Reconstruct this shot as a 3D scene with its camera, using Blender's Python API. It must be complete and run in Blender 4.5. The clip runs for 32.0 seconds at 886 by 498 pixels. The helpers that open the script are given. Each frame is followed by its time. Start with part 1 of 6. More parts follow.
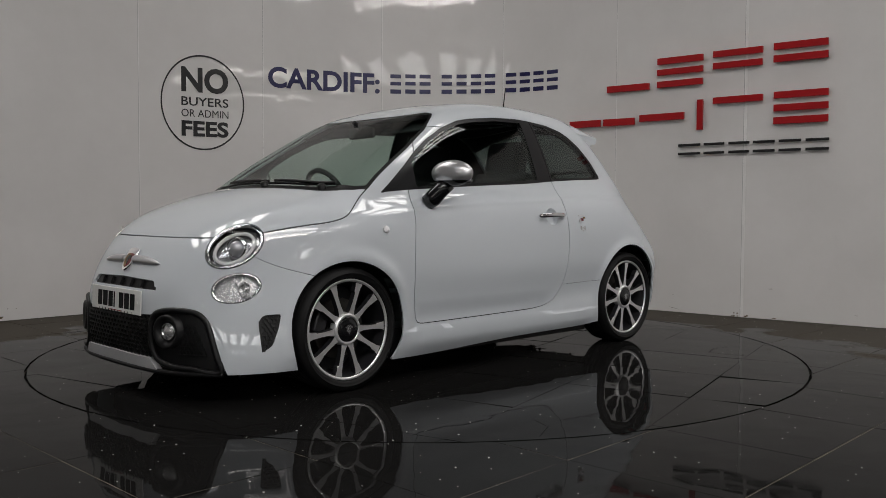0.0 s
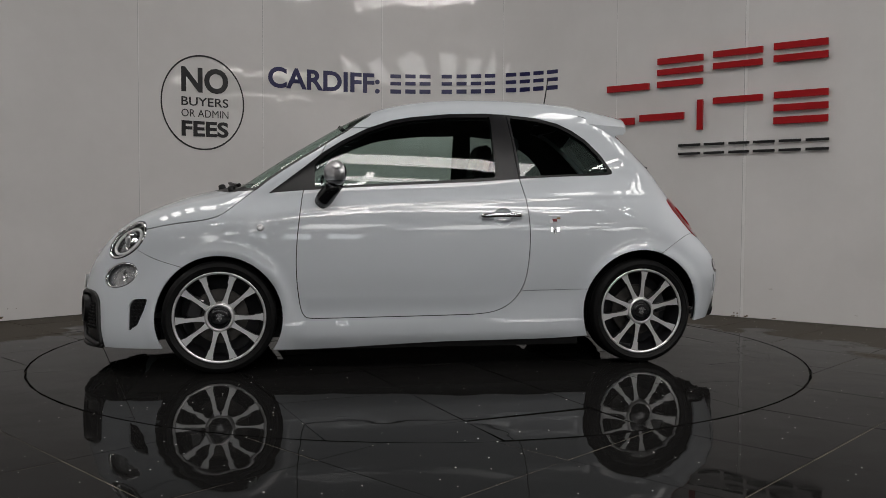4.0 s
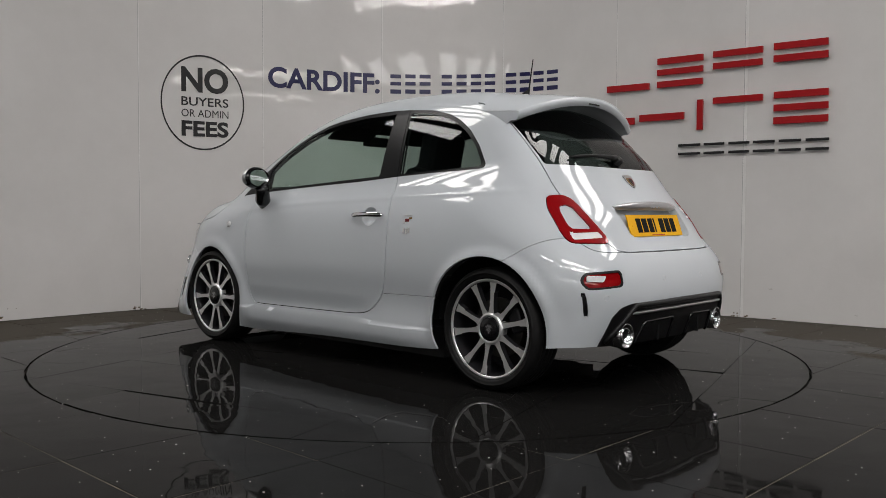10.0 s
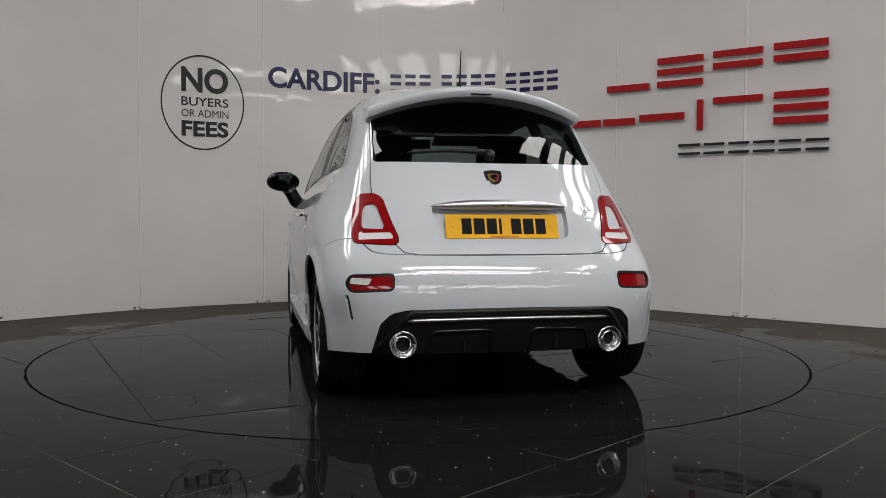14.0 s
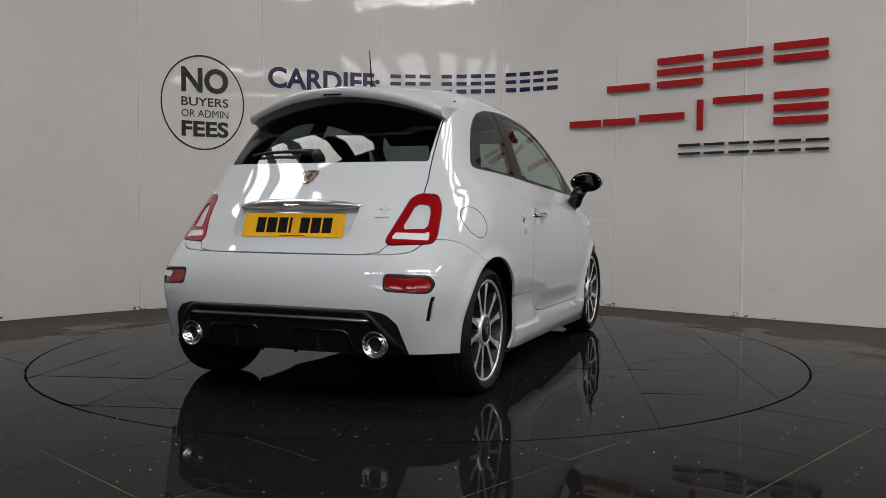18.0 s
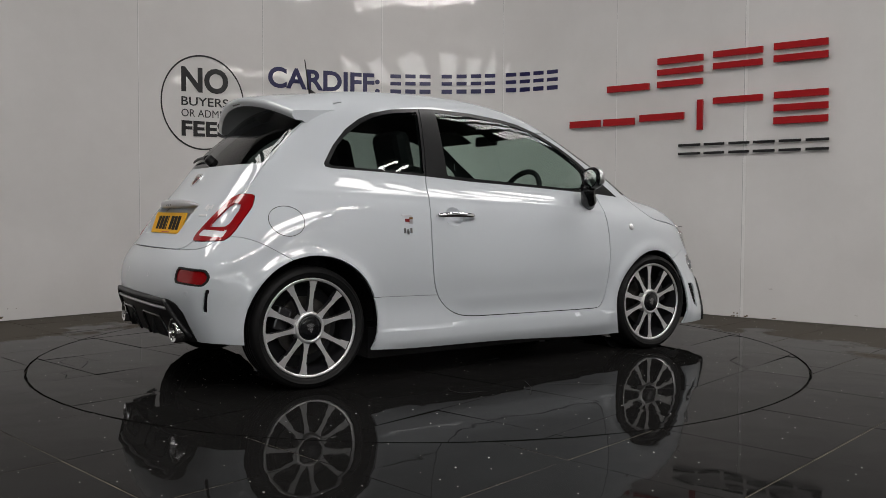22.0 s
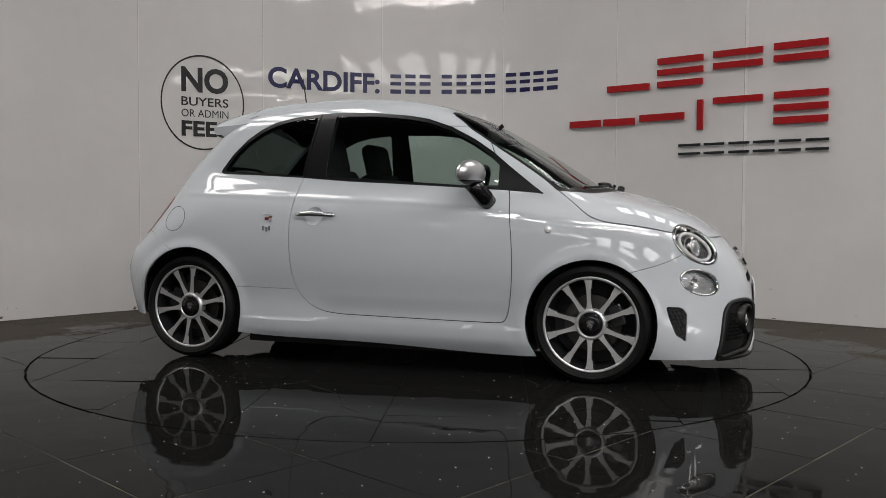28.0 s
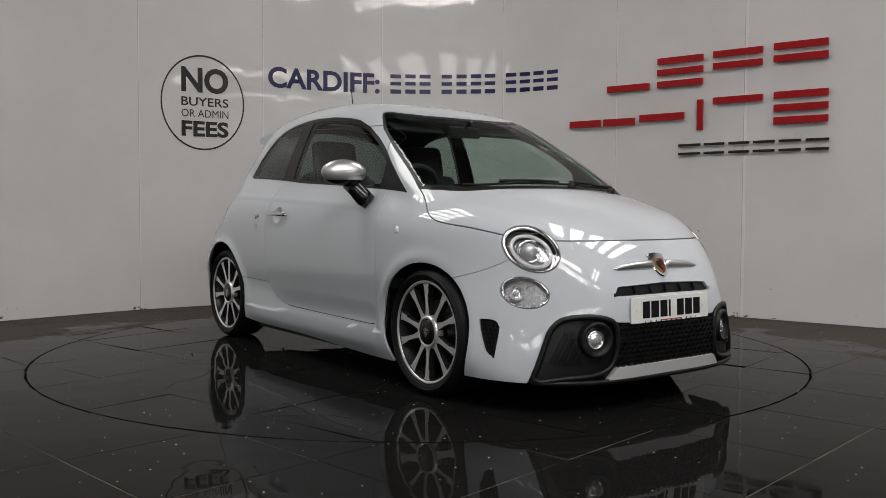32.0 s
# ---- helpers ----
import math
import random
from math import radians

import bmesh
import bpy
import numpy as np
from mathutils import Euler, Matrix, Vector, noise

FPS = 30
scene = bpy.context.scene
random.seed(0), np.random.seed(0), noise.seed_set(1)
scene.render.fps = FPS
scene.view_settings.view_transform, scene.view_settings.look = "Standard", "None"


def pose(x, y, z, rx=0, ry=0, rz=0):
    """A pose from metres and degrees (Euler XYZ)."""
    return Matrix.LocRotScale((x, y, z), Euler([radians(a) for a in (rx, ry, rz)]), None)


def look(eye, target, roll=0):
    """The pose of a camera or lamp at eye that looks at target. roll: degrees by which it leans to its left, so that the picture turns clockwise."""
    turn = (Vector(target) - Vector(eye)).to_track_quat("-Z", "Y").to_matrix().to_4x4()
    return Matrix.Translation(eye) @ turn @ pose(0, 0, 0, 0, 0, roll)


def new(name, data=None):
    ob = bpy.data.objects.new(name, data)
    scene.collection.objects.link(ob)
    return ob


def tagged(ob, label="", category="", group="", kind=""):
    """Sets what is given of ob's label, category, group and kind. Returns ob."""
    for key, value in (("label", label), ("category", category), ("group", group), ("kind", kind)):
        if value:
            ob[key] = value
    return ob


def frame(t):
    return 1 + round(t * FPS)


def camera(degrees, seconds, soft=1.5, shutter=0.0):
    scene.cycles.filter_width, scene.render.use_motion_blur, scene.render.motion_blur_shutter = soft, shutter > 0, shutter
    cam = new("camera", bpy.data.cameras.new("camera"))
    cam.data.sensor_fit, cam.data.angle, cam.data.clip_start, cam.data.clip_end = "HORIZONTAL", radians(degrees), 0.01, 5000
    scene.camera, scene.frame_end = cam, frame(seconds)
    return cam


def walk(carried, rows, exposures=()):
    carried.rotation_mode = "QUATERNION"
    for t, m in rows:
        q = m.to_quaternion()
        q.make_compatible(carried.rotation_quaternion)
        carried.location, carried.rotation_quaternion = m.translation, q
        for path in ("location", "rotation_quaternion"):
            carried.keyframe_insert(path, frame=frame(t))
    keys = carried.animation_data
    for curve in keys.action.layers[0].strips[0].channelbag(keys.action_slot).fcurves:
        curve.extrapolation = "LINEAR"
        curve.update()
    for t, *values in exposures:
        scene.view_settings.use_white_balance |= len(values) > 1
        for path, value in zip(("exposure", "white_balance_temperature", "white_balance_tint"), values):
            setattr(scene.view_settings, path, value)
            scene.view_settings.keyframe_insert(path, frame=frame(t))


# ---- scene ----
cam = camera(54.5, 32.0, soft=0.7)
EYE = (0.0, -5.338, 0.846)
YAW, PITCH = radians(1.3587), radians(-2.5257)
AIM = (EYE[0] + math.sin(YAW) * math.cos(PITCH), EYE[1] + math.cos(YAW) * math.cos(PITCH), EYE[2] + math.sin(PITCH))
walk(cam, [(0.0, look(EYE, AIM, 0.276)), (32.0, look(EYE, AIM, 0.276))],
     exposures=[(0.0, -1.46), (6.0, -1.49), (8.0, -1.40), (9.5, -1.20), (11.0, -1.18), (28.0, -1.16), (32.0, -1.20)])

# ---- light: strip lights and high windows of the hall, which lies behind the camera, and added fill ----
world = bpy.data.worlds.new("world")
scene.world = world
world.use_nodes = True
world.node_tree.nodes["Background"].inputs[0].default_value = (0.75, 0.85, 1.0, 1)
world.node_tree.nodes["Background"].inputs[1].default_value = 0.02
ROOF_Z, LAMP_Z = 6.2, 5.2


def area_light(name, size_x, size_y, power, m, colour=(1, 0.97, 0.94)):
    lamp = bpy.data.lights.new(name, "AREA")
    lamp.shape, lamp.size, lamp.size_y, lamp.energy, lamp.color = "RECTANGLE", size_x, size_y, power, colour
    ob = new(name, lamp)
    ob.matrix_world = m
    return ob


# strip lights: x0, x1, y0, y1
BATTENS = [(-0.3, 3.8, -5.6, -4.9), (5.05, 5.17, -5.2, -3.6), (5.45, 5.57, -5.2, -3.6), (-1.6, 4.6, -7.15, -6.90), (0.55, 0.67, -7.6, -6.0), (1.0, 1.12, -7.6, -6.0)]
for x0, x1, y0, y1 in BATTENS:
    size = (x1 - x0) * (y1 - y0)
    area_light("strip_light_lamp", x1 - x0, y1 - y0, (100 if y1 - y0 > 0.5 and x1 - x0 > 2 else 210) * size, pose((x0 + x1) / 2, (y0 + y1) / 2, LAMP_Z), (1, 0.955, 0.925))
# added fill under the hall roof, with no rooflight at these places
for x in (-3.6, 5.0, 7.4):
    area_light("hall_fill_lamp", 1.7, 0.26, 88, pose(x, -7.2, ROOF_Z - 0.05), (0.97, 0.975, 1.0))
# daylight through the high windows of the far end
for x in (-0.6, 1.6, 3.8, 6.0):
    area_light("window_lamp", 1.3, 1.7, 60, pose(x, -29.95, 4.7, 90, 0, 0), (0.93, 0.97, 1.0))
# a long panel lamp behind the camera: x0, x1, y
FAR_ROWS = [(0.55, 4.45, -6.4)]
# short twin-tube battens, set end-on: x, y
TWINS = [(x, y) for y in (-12.6, -16.4, -27.0) for x in (-9.6, -6.2, 8.8, 12.4, 15.8)]
# added fill for the wall: narrow strips side by side over the booth's two sides
for x in (-4.2, 4.6):
    for k in range(5):
        area_light("booth_fill_lamp", 0.60, 2.2, 88, pose(x - 1.9 + 0.95 * k, 0.0, ROOF_Z - 0.06), (1, 0.965, 0.935))

# ---- materials ----
def material(name, colour, rough=0.5, metal=0.0, spec=0.5, coat=0.0, bump=(), mottle=(), emit=0.0, alpha=None):
    """A node material. bump: (scale, strength, distance) noise relief; mottle: (scale, amount) of darker and lighter stains."""
    m = bpy.data.materials.new(name)
    m.use_nodes = True
    nt = m.node_tree
    b = nt.nodes["Principled BSDF"]
    b.inputs["Base Color"].default_value = (*colour, 1)
    b.inputs["Roughness"].default_value = rough
    b.inputs["Metallic"].default_value = metal
    b.inputs["Specular IOR Level"].default_value = spec
    b.inputs["Coat Weight"].default_value = coat
    b.inputs["Coat Roughness"].default_value = 0.02
    if emit:
        b.inputs["Emission Color"].default_value = (*colour, 1)
        b.inputs["Emission Strength"].default_value = emit
    where = None
    if bump or mottle:
        where = nt.nodes.new("ShaderNodeTexCoord")
    if bump:
        n = nt.nodes.new("ShaderNodeTexNoise")
        n.inputs["Scale"].default_value, n.inputs["Detail"].default_value = bump[0], 4
        nt.links.new(where.outputs["Object"], n.inputs["Vector"])
        k = nt.nodes.new("ShaderNodeBump")
        k.inputs["Strength"].default_value, k.inputs["Distance"].default_value = bump[1], bump[2]
        nt.links.new(n.outputs["Fac"], k.inputs["Height"])
        nt.links.new(k.outputs["Normal"], b.inputs["Normal"])
    if mottle:
        n = nt.nodes.new("ShaderNodeTexNoise")
        n.inputs["Scale"].default_value, n.inputs["Detail"].default_value = mottle[0], 6
        nt.links.new(where.outputs["Object"], n.inputs["Vector"])
        r = nt.nodes.new("ShaderNodeMapRange")
        r.inputs["From Min"].default_value, r.inputs["From Max"].default_value = 0.3, 0.7
        r.inputs["To Min"].default_value, r.inputs["To Max"].default_value = 1 - mottle[1], 1 + mottle[1]
        nt.links.new(n.outputs["Fac"], r.inputs["Value"])
        x = nt.nodes.new("ShaderNodeMix")
        x.data_type, x.blend_type = "RGBA", "MULTIPLY"
        x.inputs["Factor"].default_value = 1
        x.inputs["A"].default_value = (*colour, 1)
        nt.links.new(r.outputs["Result"], x.inputs["B"])
        nt.links.new(x.outputs["Result"], b.inputs["Base Color"])
    return m


M_PAINT = material("light_grey_paint", (0.565, 0.600, 0.632), 0.6, spec=0.05, coat=1.0, mottle=(900, 0.02))
M_PAINT.node_tree.nodes["Principled BSDF"].inputs["Coat IOR"].default_value = 1.6
M_BLACK = material("black_plastic", (0.007, 0.007, 0.0075), 0.42, spec=0.3, bump=(900, 0.15, 0.001))
M_GLOSSBLACK = material("gloss_black", (0.006, 0.006, 0.007), 0.12)
M_TYRE = material("tyre_rubber", (0.007, 0.007, 0.0072), 0.6, spec=0.2, bump=(300, 0.2, 0.001), mottle=(14, 0.25))
M_RED = material("sign_red", (0.36, 0.008, 0.011), 0.35, spec=0.3)



def glass(name, tint, gloss=0.05):
    """A thin tinted pane: see-through, with the sheen of its surface."""
    m = bpy.data.materials.new(name)
    m.use_nodes = True
    nt = m.node_tree
    nt.nodes.remove(nt.nodes["Principled BSDF"])
    clear = nt.nodes.new("ShaderNodeBsdfTransparent")
    clear.inputs["Color"].default_value = (*tint, 1)
    shine = nt.nodes.new("ShaderNodeBsdfGlossy")
    shine.inputs["Roughness"].default_value = 0.01
    edge = nt.nodes.new("ShaderNodeLayerWeight")
    edge.inputs["Blend"].default_value = 0.5
    power = nt.nodes.new("ShaderNodeMath")
    power.operation, power.inputs[1].default_value = "POWER", 5
    nt.links.new(edge.outputs["Facing"], power.inputs[0])
    rim = nt.nodes.new("ShaderNodeMath")
    rim.operation, rim.inputs[1].default_value, rim.inputs[2].default_value = "MULTIPLY_ADD", 0.9, gloss
    nt.links.new(power.outputs["Value"], rim.inputs[0])
    mix = nt.nodes.new("ShaderNodeMixShader")
    nt.links.new(rim.outputs["Value"], mix.inputs["Fac"])
    nt.links.new(clear.outputs["BSDF"], mix.inputs[1])
    nt.links.new(shine.outputs["BSDF"], mix.inputs[2])
    nt.links.new(mix.outputs["Shader"], nt.nodes["Material Output"].inputs["Surface"])
    return m


M_GLASS = glass("privacy_glass", (0.36, 0.42, 0.40), 0.045)
M_GLASS_DOOR = glass("door_glass", (0.60, 0.69, 0.65), 0.045)
M_GLASS_CLEAR = glass("green_glass", (0.72, 0.83, 0.78), 0.045)
M_GLASS_DARK = glass("dark_glass", (0.17, 0.20, 0.195), 0.045)
M_LENS = glass("lamp_lens", (0.96, 0.97, 0.97), 0.04)
M_CLEARLENS = material("clear_lens", (0.75, 0.75, 0.76), 0.15, coat=1.0, bump=(140, 0.6, 0.004))
M_REDLENS = material("red_lens", (0.25, 0.002, 0.004), 0.25, spec=0.1, coat=1.0, bump=(60, 0.05, 0.002))
M_CHROME = material("chrome", (0.82, 0.82, 0.83), 0.07, metal=1.0)
M_SATIN = material("satin_silver", (0.62, 0.62, 0.64), 0.32, metal=1.0, bump=(600, 0.05, 0.001))
M_FACET = material("faceted_reflector", (0.80, 0.80, 0.81), 0.24, metal=0.75, bump=(30, 0.22, 0.010))
M_CAP = material("satin_mirror_cap", (0.60, 0.60, 0.61), 0.33, metal=0.85)
M_SPLIT = material("silver_bumper_paint", (0.62, 0.62, 0.63), 0.35, metal=0.25, spec=0.4)
M_LAMPGLOW = material("tube_light", (1.0, 0.965, 0.94), 0.5, emit=30.0)
M_SKYPANE = material("rooflight_sheet", (1.0, 0.985, 0.965), 0.5, emit=13.0)
M_BOWL = material("lamp_bowl", (0.36, 0.36, 0.37), 0.22, metal=0.8)
M_FRAME = material("window_trim", (0.008, 0.008, 0.009), 0.3, spec=0.22, bump=(900, 0.1, 0.001))
M_LINING = material("cabin_lining", (0.022, 0.022, 0.024), 0.9, bump=(500, 0.3, 0.002))

M_MACHINED = material("machined_alloy", (0.86, 0.86, 0.86), 0.32, metal=0.78, bump=(700, 0.04, 0.0005))
M_RIMDARK = material("dark_rim_paint", (0.014, 0.014, 0.016), 0.35, coat=0.3)
M_GROOVE_SHADE = material("tread_shadow", (0.006, 0.006, 0.006), 0.9)
M_DISC = material("brake_steel", (0.09, 0.085, 0.08), 0.45, metal=1.0, mottle=(30, 0.2))
M_BULB = material("projector_glass", (0.55, 0.56, 0.58), 0.03, metal=0.6, coat=1.0)
M_PLATE_W = material("white_plate", (0.78, 0.78, 0.76), 0.5, spec=0.15, mottle=(40, 0.03))
M_PLATE_Y = material("yellow_plate", (0.80, 0.42, 0.015), 0.5, spec=0.15, mottle=(40, 0.03))
M_PLATEBAR = material("plate_print", (0.008, 0.008, 0.009), 0.6, spec=0.1)
M_YELLOW = material("badge_yellow", (0.17, 0.095, 0.02), 0.3)
M_BADGERED = material("badge_red", (0.14, 0.006, 0.008), 0.3)
M_MIRROR = material("mirror_silver", (0.86, 0.87, 0.87), 0.01, metal=1.0)
M_SEAT = material("black_seat_cloth", (0.020, 0.020, 0.022), 0.75, bump=(400, 0.3, 0.002), mottle=(20, 0.15))



def wall_material():
    """Glossy laminate: slightly wavy, faint smears, scuffs and rust low down at the joints."""
    m = material("wall_laminate", (0.70, 0.685, 0.675), 0.02, spec=0.32)
    nt = m.node_tree
    b = nt.nodes["Principled BSDF"]
    where = nt.nodes.new("ShaderNodeTexCoord")
    wave = nt.nodes.new("ShaderNodeTexNoise")
    wave.inputs["Scale"].default_value, wave.inputs["Detail"].default_value = 2.6, 2
    bump = nt.nodes.new("ShaderNodeBump")
    bump.inputs["Strength"].default_value, bump.inputs["Distance"].default_value = 0.11, 0.02
    nt.links.new(where.outputs["Object"], wave.inputs["Vector"])
    nt.links.new(wave.outputs["Fac"], bump.inputs["Height"])
    nt.links.new(bump.outputs["Normal"], b.inputs["Normal"])
    smear = nt.nodes.new("ShaderNodeTexNoise")
    smear.inputs["Scale"].default_value, smear.inputs["Detail"].default_value, smear.inputs["Roughness"].default_value = 1.3, 8, 0.65
    nt.links.new(where.outputs["Object"], smear.inputs["Vector"])
    tone = nt.nodes.new("ShaderNodeValToRGB")
    tone.color_ramp.elements[0].position, tone.color_ramp.elements[0].color = 0.30, (0.655, 0.640, 0.628, 1)
    tone.color_ramp.elements[1].position, tone.color_ramp.elements[1].color = 0.65, (0.715, 0.700, 0.690, 1)
    nt.links.new(smear.outputs["Fac"], tone.inputs["Fac"])
    # scuffs and splashes that run along the foot of the panels
    split = nt.nodes.new("ShaderNodeSeparateXYZ")
    nt.links.new(where.outputs["Object"], split.inputs["Vector"])
    spots = nt.nodes.new("ShaderNodeTexNoise")
    spots.inputs["Scale"].default_value, spots.inputs["Detail"].default_value = 14, 5
    nt.links.new(where.outputs["Object"], spots.inputs["Vector"])
    low = nt.nodes.new("ShaderNodeMapRange")
    low.inputs["From Min"].default_value, low.inputs["From Max"].default_value = 0.0, 0.35
    low.inputs["To Min"].default_value, low.inputs["To Max"].default_value = 0.70, 0.84
    nt.links.new(split.outputs["Z"], low.inputs["Value"])
    over = nt.nodes.new("ShaderNodeMath")
    over.operation = "GREATER_THAN"
    nt.links.new(spots.outputs["Fac"], over.inputs[0])
    nt.links.new(low.outputs["Result"], over.inputs[1])
    mix = nt.nodes.new("ShaderNodeMix")
    mix.data_type = "RGBA"
    nt.links.new(over.outputs["Value"], mix.inputs["Factor"])
    nt.links.new(tone.outputs["Color"], mix.inputs["A"])
    mix.inputs["B"].default_value = (0.42, 0.39, 0.35, 1)
    nt.links.new(mix.outputs["Result"], b.inputs["Base Color"])
    return m


def floor_material():
    """Polished black stone with bright flecks, dulled by dried water and dust away from the platform."""
    m = material("floor_granite", (0.0085, 0.0085, 0.0085), 0.04, spec=0.025)
    nt = m.node_tree
    b = nt.nodes["Principled BSDF"]
    where = nt.nodes.new("ShaderNodeNewGeometry")
    own = nt.nodes.new("ShaderNodeTexCoord")
    fleck = nt.nodes.new("ShaderNodeTexVoronoi")
    fleck.voronoi_dimensions = "2D"
    fleck.inputs["Scale"].default_value = 17
    nt.links.new(own.outputs["Object"], fleck.inputs["Vector"])
    split = nt.nodes.new("ShaderNodeSeparateColor")
    nt.links.new(fleck.outputs["Color"], split.inputs["Color"])
    grain = nt.nodes.new("ShaderNodeMapRange")
    grain.inputs["To Min"].default_value, grain.inputs["To Max"].default_value = 0.016, 0.060
    nt.links.new(split.outputs["Green"], grain.inputs["Value"])
    near = nt.nodes.new("ShaderNodeMath")
    near.operation = "LESS_THAN"
    nt.links.new(fleck.outputs["Distance"], near.inputs[0])
    nt.links.new(grain.outputs["Result"], near.inputs[1])
    some = nt.nodes.new("ShaderNodeMath")
    some.operation, some.inputs[1].default_value = "GREATER_THAN", 0.87
    nt.links.new(split.outputs["Red"], some.inputs[0])
    dot = nt.nodes.new("ShaderNodeMath")
    dot.operation = "MULTIPLY"
    nt.links.new(near.outputs["Value"], dot.inputs[0])
    nt.links.new(some.outputs["Value"], dot.inputs[1])
    # dust: grows with the distance from the platform's middle, ragged at its edge
    far = nt.nodes.new("ShaderNodeVectorMath")
    far.operation = "LENGTH"
    nt.links.new(where.outputs["Position"], far.inputs[0])
    ragged = nt.nodes.new("ShaderNodeTexNoise")
    ragged.inputs["Scale"].default_value, ragged.inputs["Detail"].default_value = 1.6, 8
    nt.links.new(where.outputs["Position"], ragged.inputs["Vector"])
    push = nt.nodes.new("ShaderNodeMath")
    push.operation, push.inputs[1].default_value = "MULTIPLY_ADD", 2.4
    nt.links.new(ragged.outputs["Fac"], push.inputs[0])
    nt.links.new(far.outputs["Value"], push.inputs[2])
    side = nt.nodes.new("ShaderNodeSeparateXYZ")
    nt.links.new(where.outputs["Position"], side.inputs["Vector"])
    fall = nt.nodes.new("ShaderNodeMath")
    fall.operation, fall.inputs[1].default_value = "MULTIPLY_ADD", 0.36
    nt.links.new(side.outputs["Y"], fall.inputs[0])
    nt.links.new(push.outputs["Value"], fall.inputs[2])
    dust = nt.nodes.new("ShaderNodeMapRange")
    dust.inputs["From Min"].default_value, dust.inputs["From Max"].default_value = 3.84, 3.96
    nt.links.new(fall.outputs["Value"], dust.inputs["Value"])
    # the platform itself is kept clean
    off = nt.nodes.new("ShaderNodeMath")
    off.operation, off.inputs[1].default_value = "GREATER_THAN", 2.228
    nt.links.new(far.outputs["Value"], off.inputs[0])
    # and so is the floor in front of the booth's mouth
    mouth = nt.nodes.new("ShaderNodeMath")
    mouth.operation, mouth.inputs[1].default_value = "MULTIPLY_ADD", 2.0
    nt.links.new(ragged.outputs["Fac"], mouth.inputs[0])
    nt.links.new(side.outputs["Y"], mouth.inputs[2])
    inside = nt.nodes.new("ShaderNodeMapRange")
    inside.inputs["From Min"].default_value, inside.inputs["From Max"].default_value = -0.75, -0.45
    nt.links.new(mouth.outputs["Value"], inside.inputs["Value"])
    both_of = nt.nodes.new("ShaderNodeMath")
    both_of.operation = "MULTIPLY"
    nt.links.new(inside.outputs["Result"], both_of.inputs[0])
    nt.links.new(off.outputs["Value"], both_of.inputs[1])
    film_of = nt.nodes.new("ShaderNodeMath")
    film_of.operation = "MULTIPLY"
    nt.links.new(dust.outputs["Result"], film_of.inputs[0])
    nt.links.new(both_of.outputs["Value"], film_of.inputs[1])
    mix = nt.nodes.new("ShaderNodeMix")
    mix.data_type = "RGBA"
    nt.links.new(film_of.outputs["Value"], mix.inputs["Factor"])
    mix.inputs["A"].default_value = (0.0088, 0.0086, 0.0084, 1)
    mix.inputs["B"].default_value = (0.054, 0.047, 0.038, 1)
    white = nt.nodes.new("ShaderNodeMix")
    white.data_type = "RGBA"
    nt.links.new(dot.outputs["Value"], white.inputs["Factor"])
    nt.links.new(mix.outputs["Result"], white.inputs["A"])
    white.inputs["B"].default_value = (0.92, 0.90, 0.86, 1)
    nt.links.new(white.outputs["Result"], b.inputs["Base Color"])
    haze = nt.nodes.new("ShaderNodeTexNoise")
    haze.inputs["Scale"].default_value, haze.inputs["Detail"].default_value = 5, 6
    nt.links.new(own.outputs["Object"], haze.inputs["Vector"])
    gloss = nt.nodes.new("ShaderNodeMapRange")
    gloss.inputs["From Min"].default_value, gloss.inputs["From Max"].default_value = 0.35, 0.75
    gloss.inputs["To Min"].default_value, gloss.inputs["To Max"].default_value = 0.012, 0.055
    nt.links.new(haze.outputs["Fac"], gloss.inputs["Value"])
    # each slab is polished a little unevenly
    sag = nt.nodes.new("ShaderNodeTexNoise")
    sag.inputs["Scale"].default_value, sag.inputs["Detail"].default_value = 2.6, 2
    nt.links.new(own.outputs["Object"], sag.inputs["Vector"])
    relief = nt.nodes.new("ShaderNodeBump")
    relief.inputs["Strength"].default_value, relief.inputs["Distance"].default_value = 0.24, 0.01
    nt.links.new(sag.outputs["Fac"], relief.inputs["Height"])
    nt.links.new(relief.outputs["Normal"], b.inputs["Normal"])
    dull = nt.nodes.new("ShaderNodeMix")
    dull.data_type = "FLOAT"
    nt.links.new(film_of.outputs["Value"], dull.inputs["Factor"])
    nt.links.new(gloss.outputs["Result"], dull.inputs["A"])
    dull.inputs["B"].default_value = 0.5
    nt.links.new(dull.outputs["Result"], b.inputs["Roughness"])
    return m


M_WALL = wall_material()
M_FLOOR = floor_material()
M_TRIM = material("white_trim", (0.76, 0.75, 0.74), 0.3, mottle=(6, 0.06))
M_HALL = material("hall_paint", (0.16, 0.16, 0.165), 0.7, mottle=(2, 0.1))
M_HALLWALL = material("hall_wall_paint", (0.42, 0.41, 0.40), 0.7, mottle=(1.2, 0.2))
M_GROUT = material("dark_grout", (0.010, 0.009, 0.008), 0.9, mottle=(30, 0.3))
M_SANDGROUT = material("sandy_grout", (0.17, 0.15, 0.12), 0.9, mottle=(6, 0.5))
M_RUST = material("rust_stain", (0.10, 0.065, 0.035), 0.8, mottle=(60, 0.5))
M_INK = material("black_print", (0.012, 0.012, 0.013), 0.3, mottle=(20, 0.1))
M_NAVY = material("navy_print", (0.014, 0.014, 0.075), 0.3, mottle=(20, 0.1))

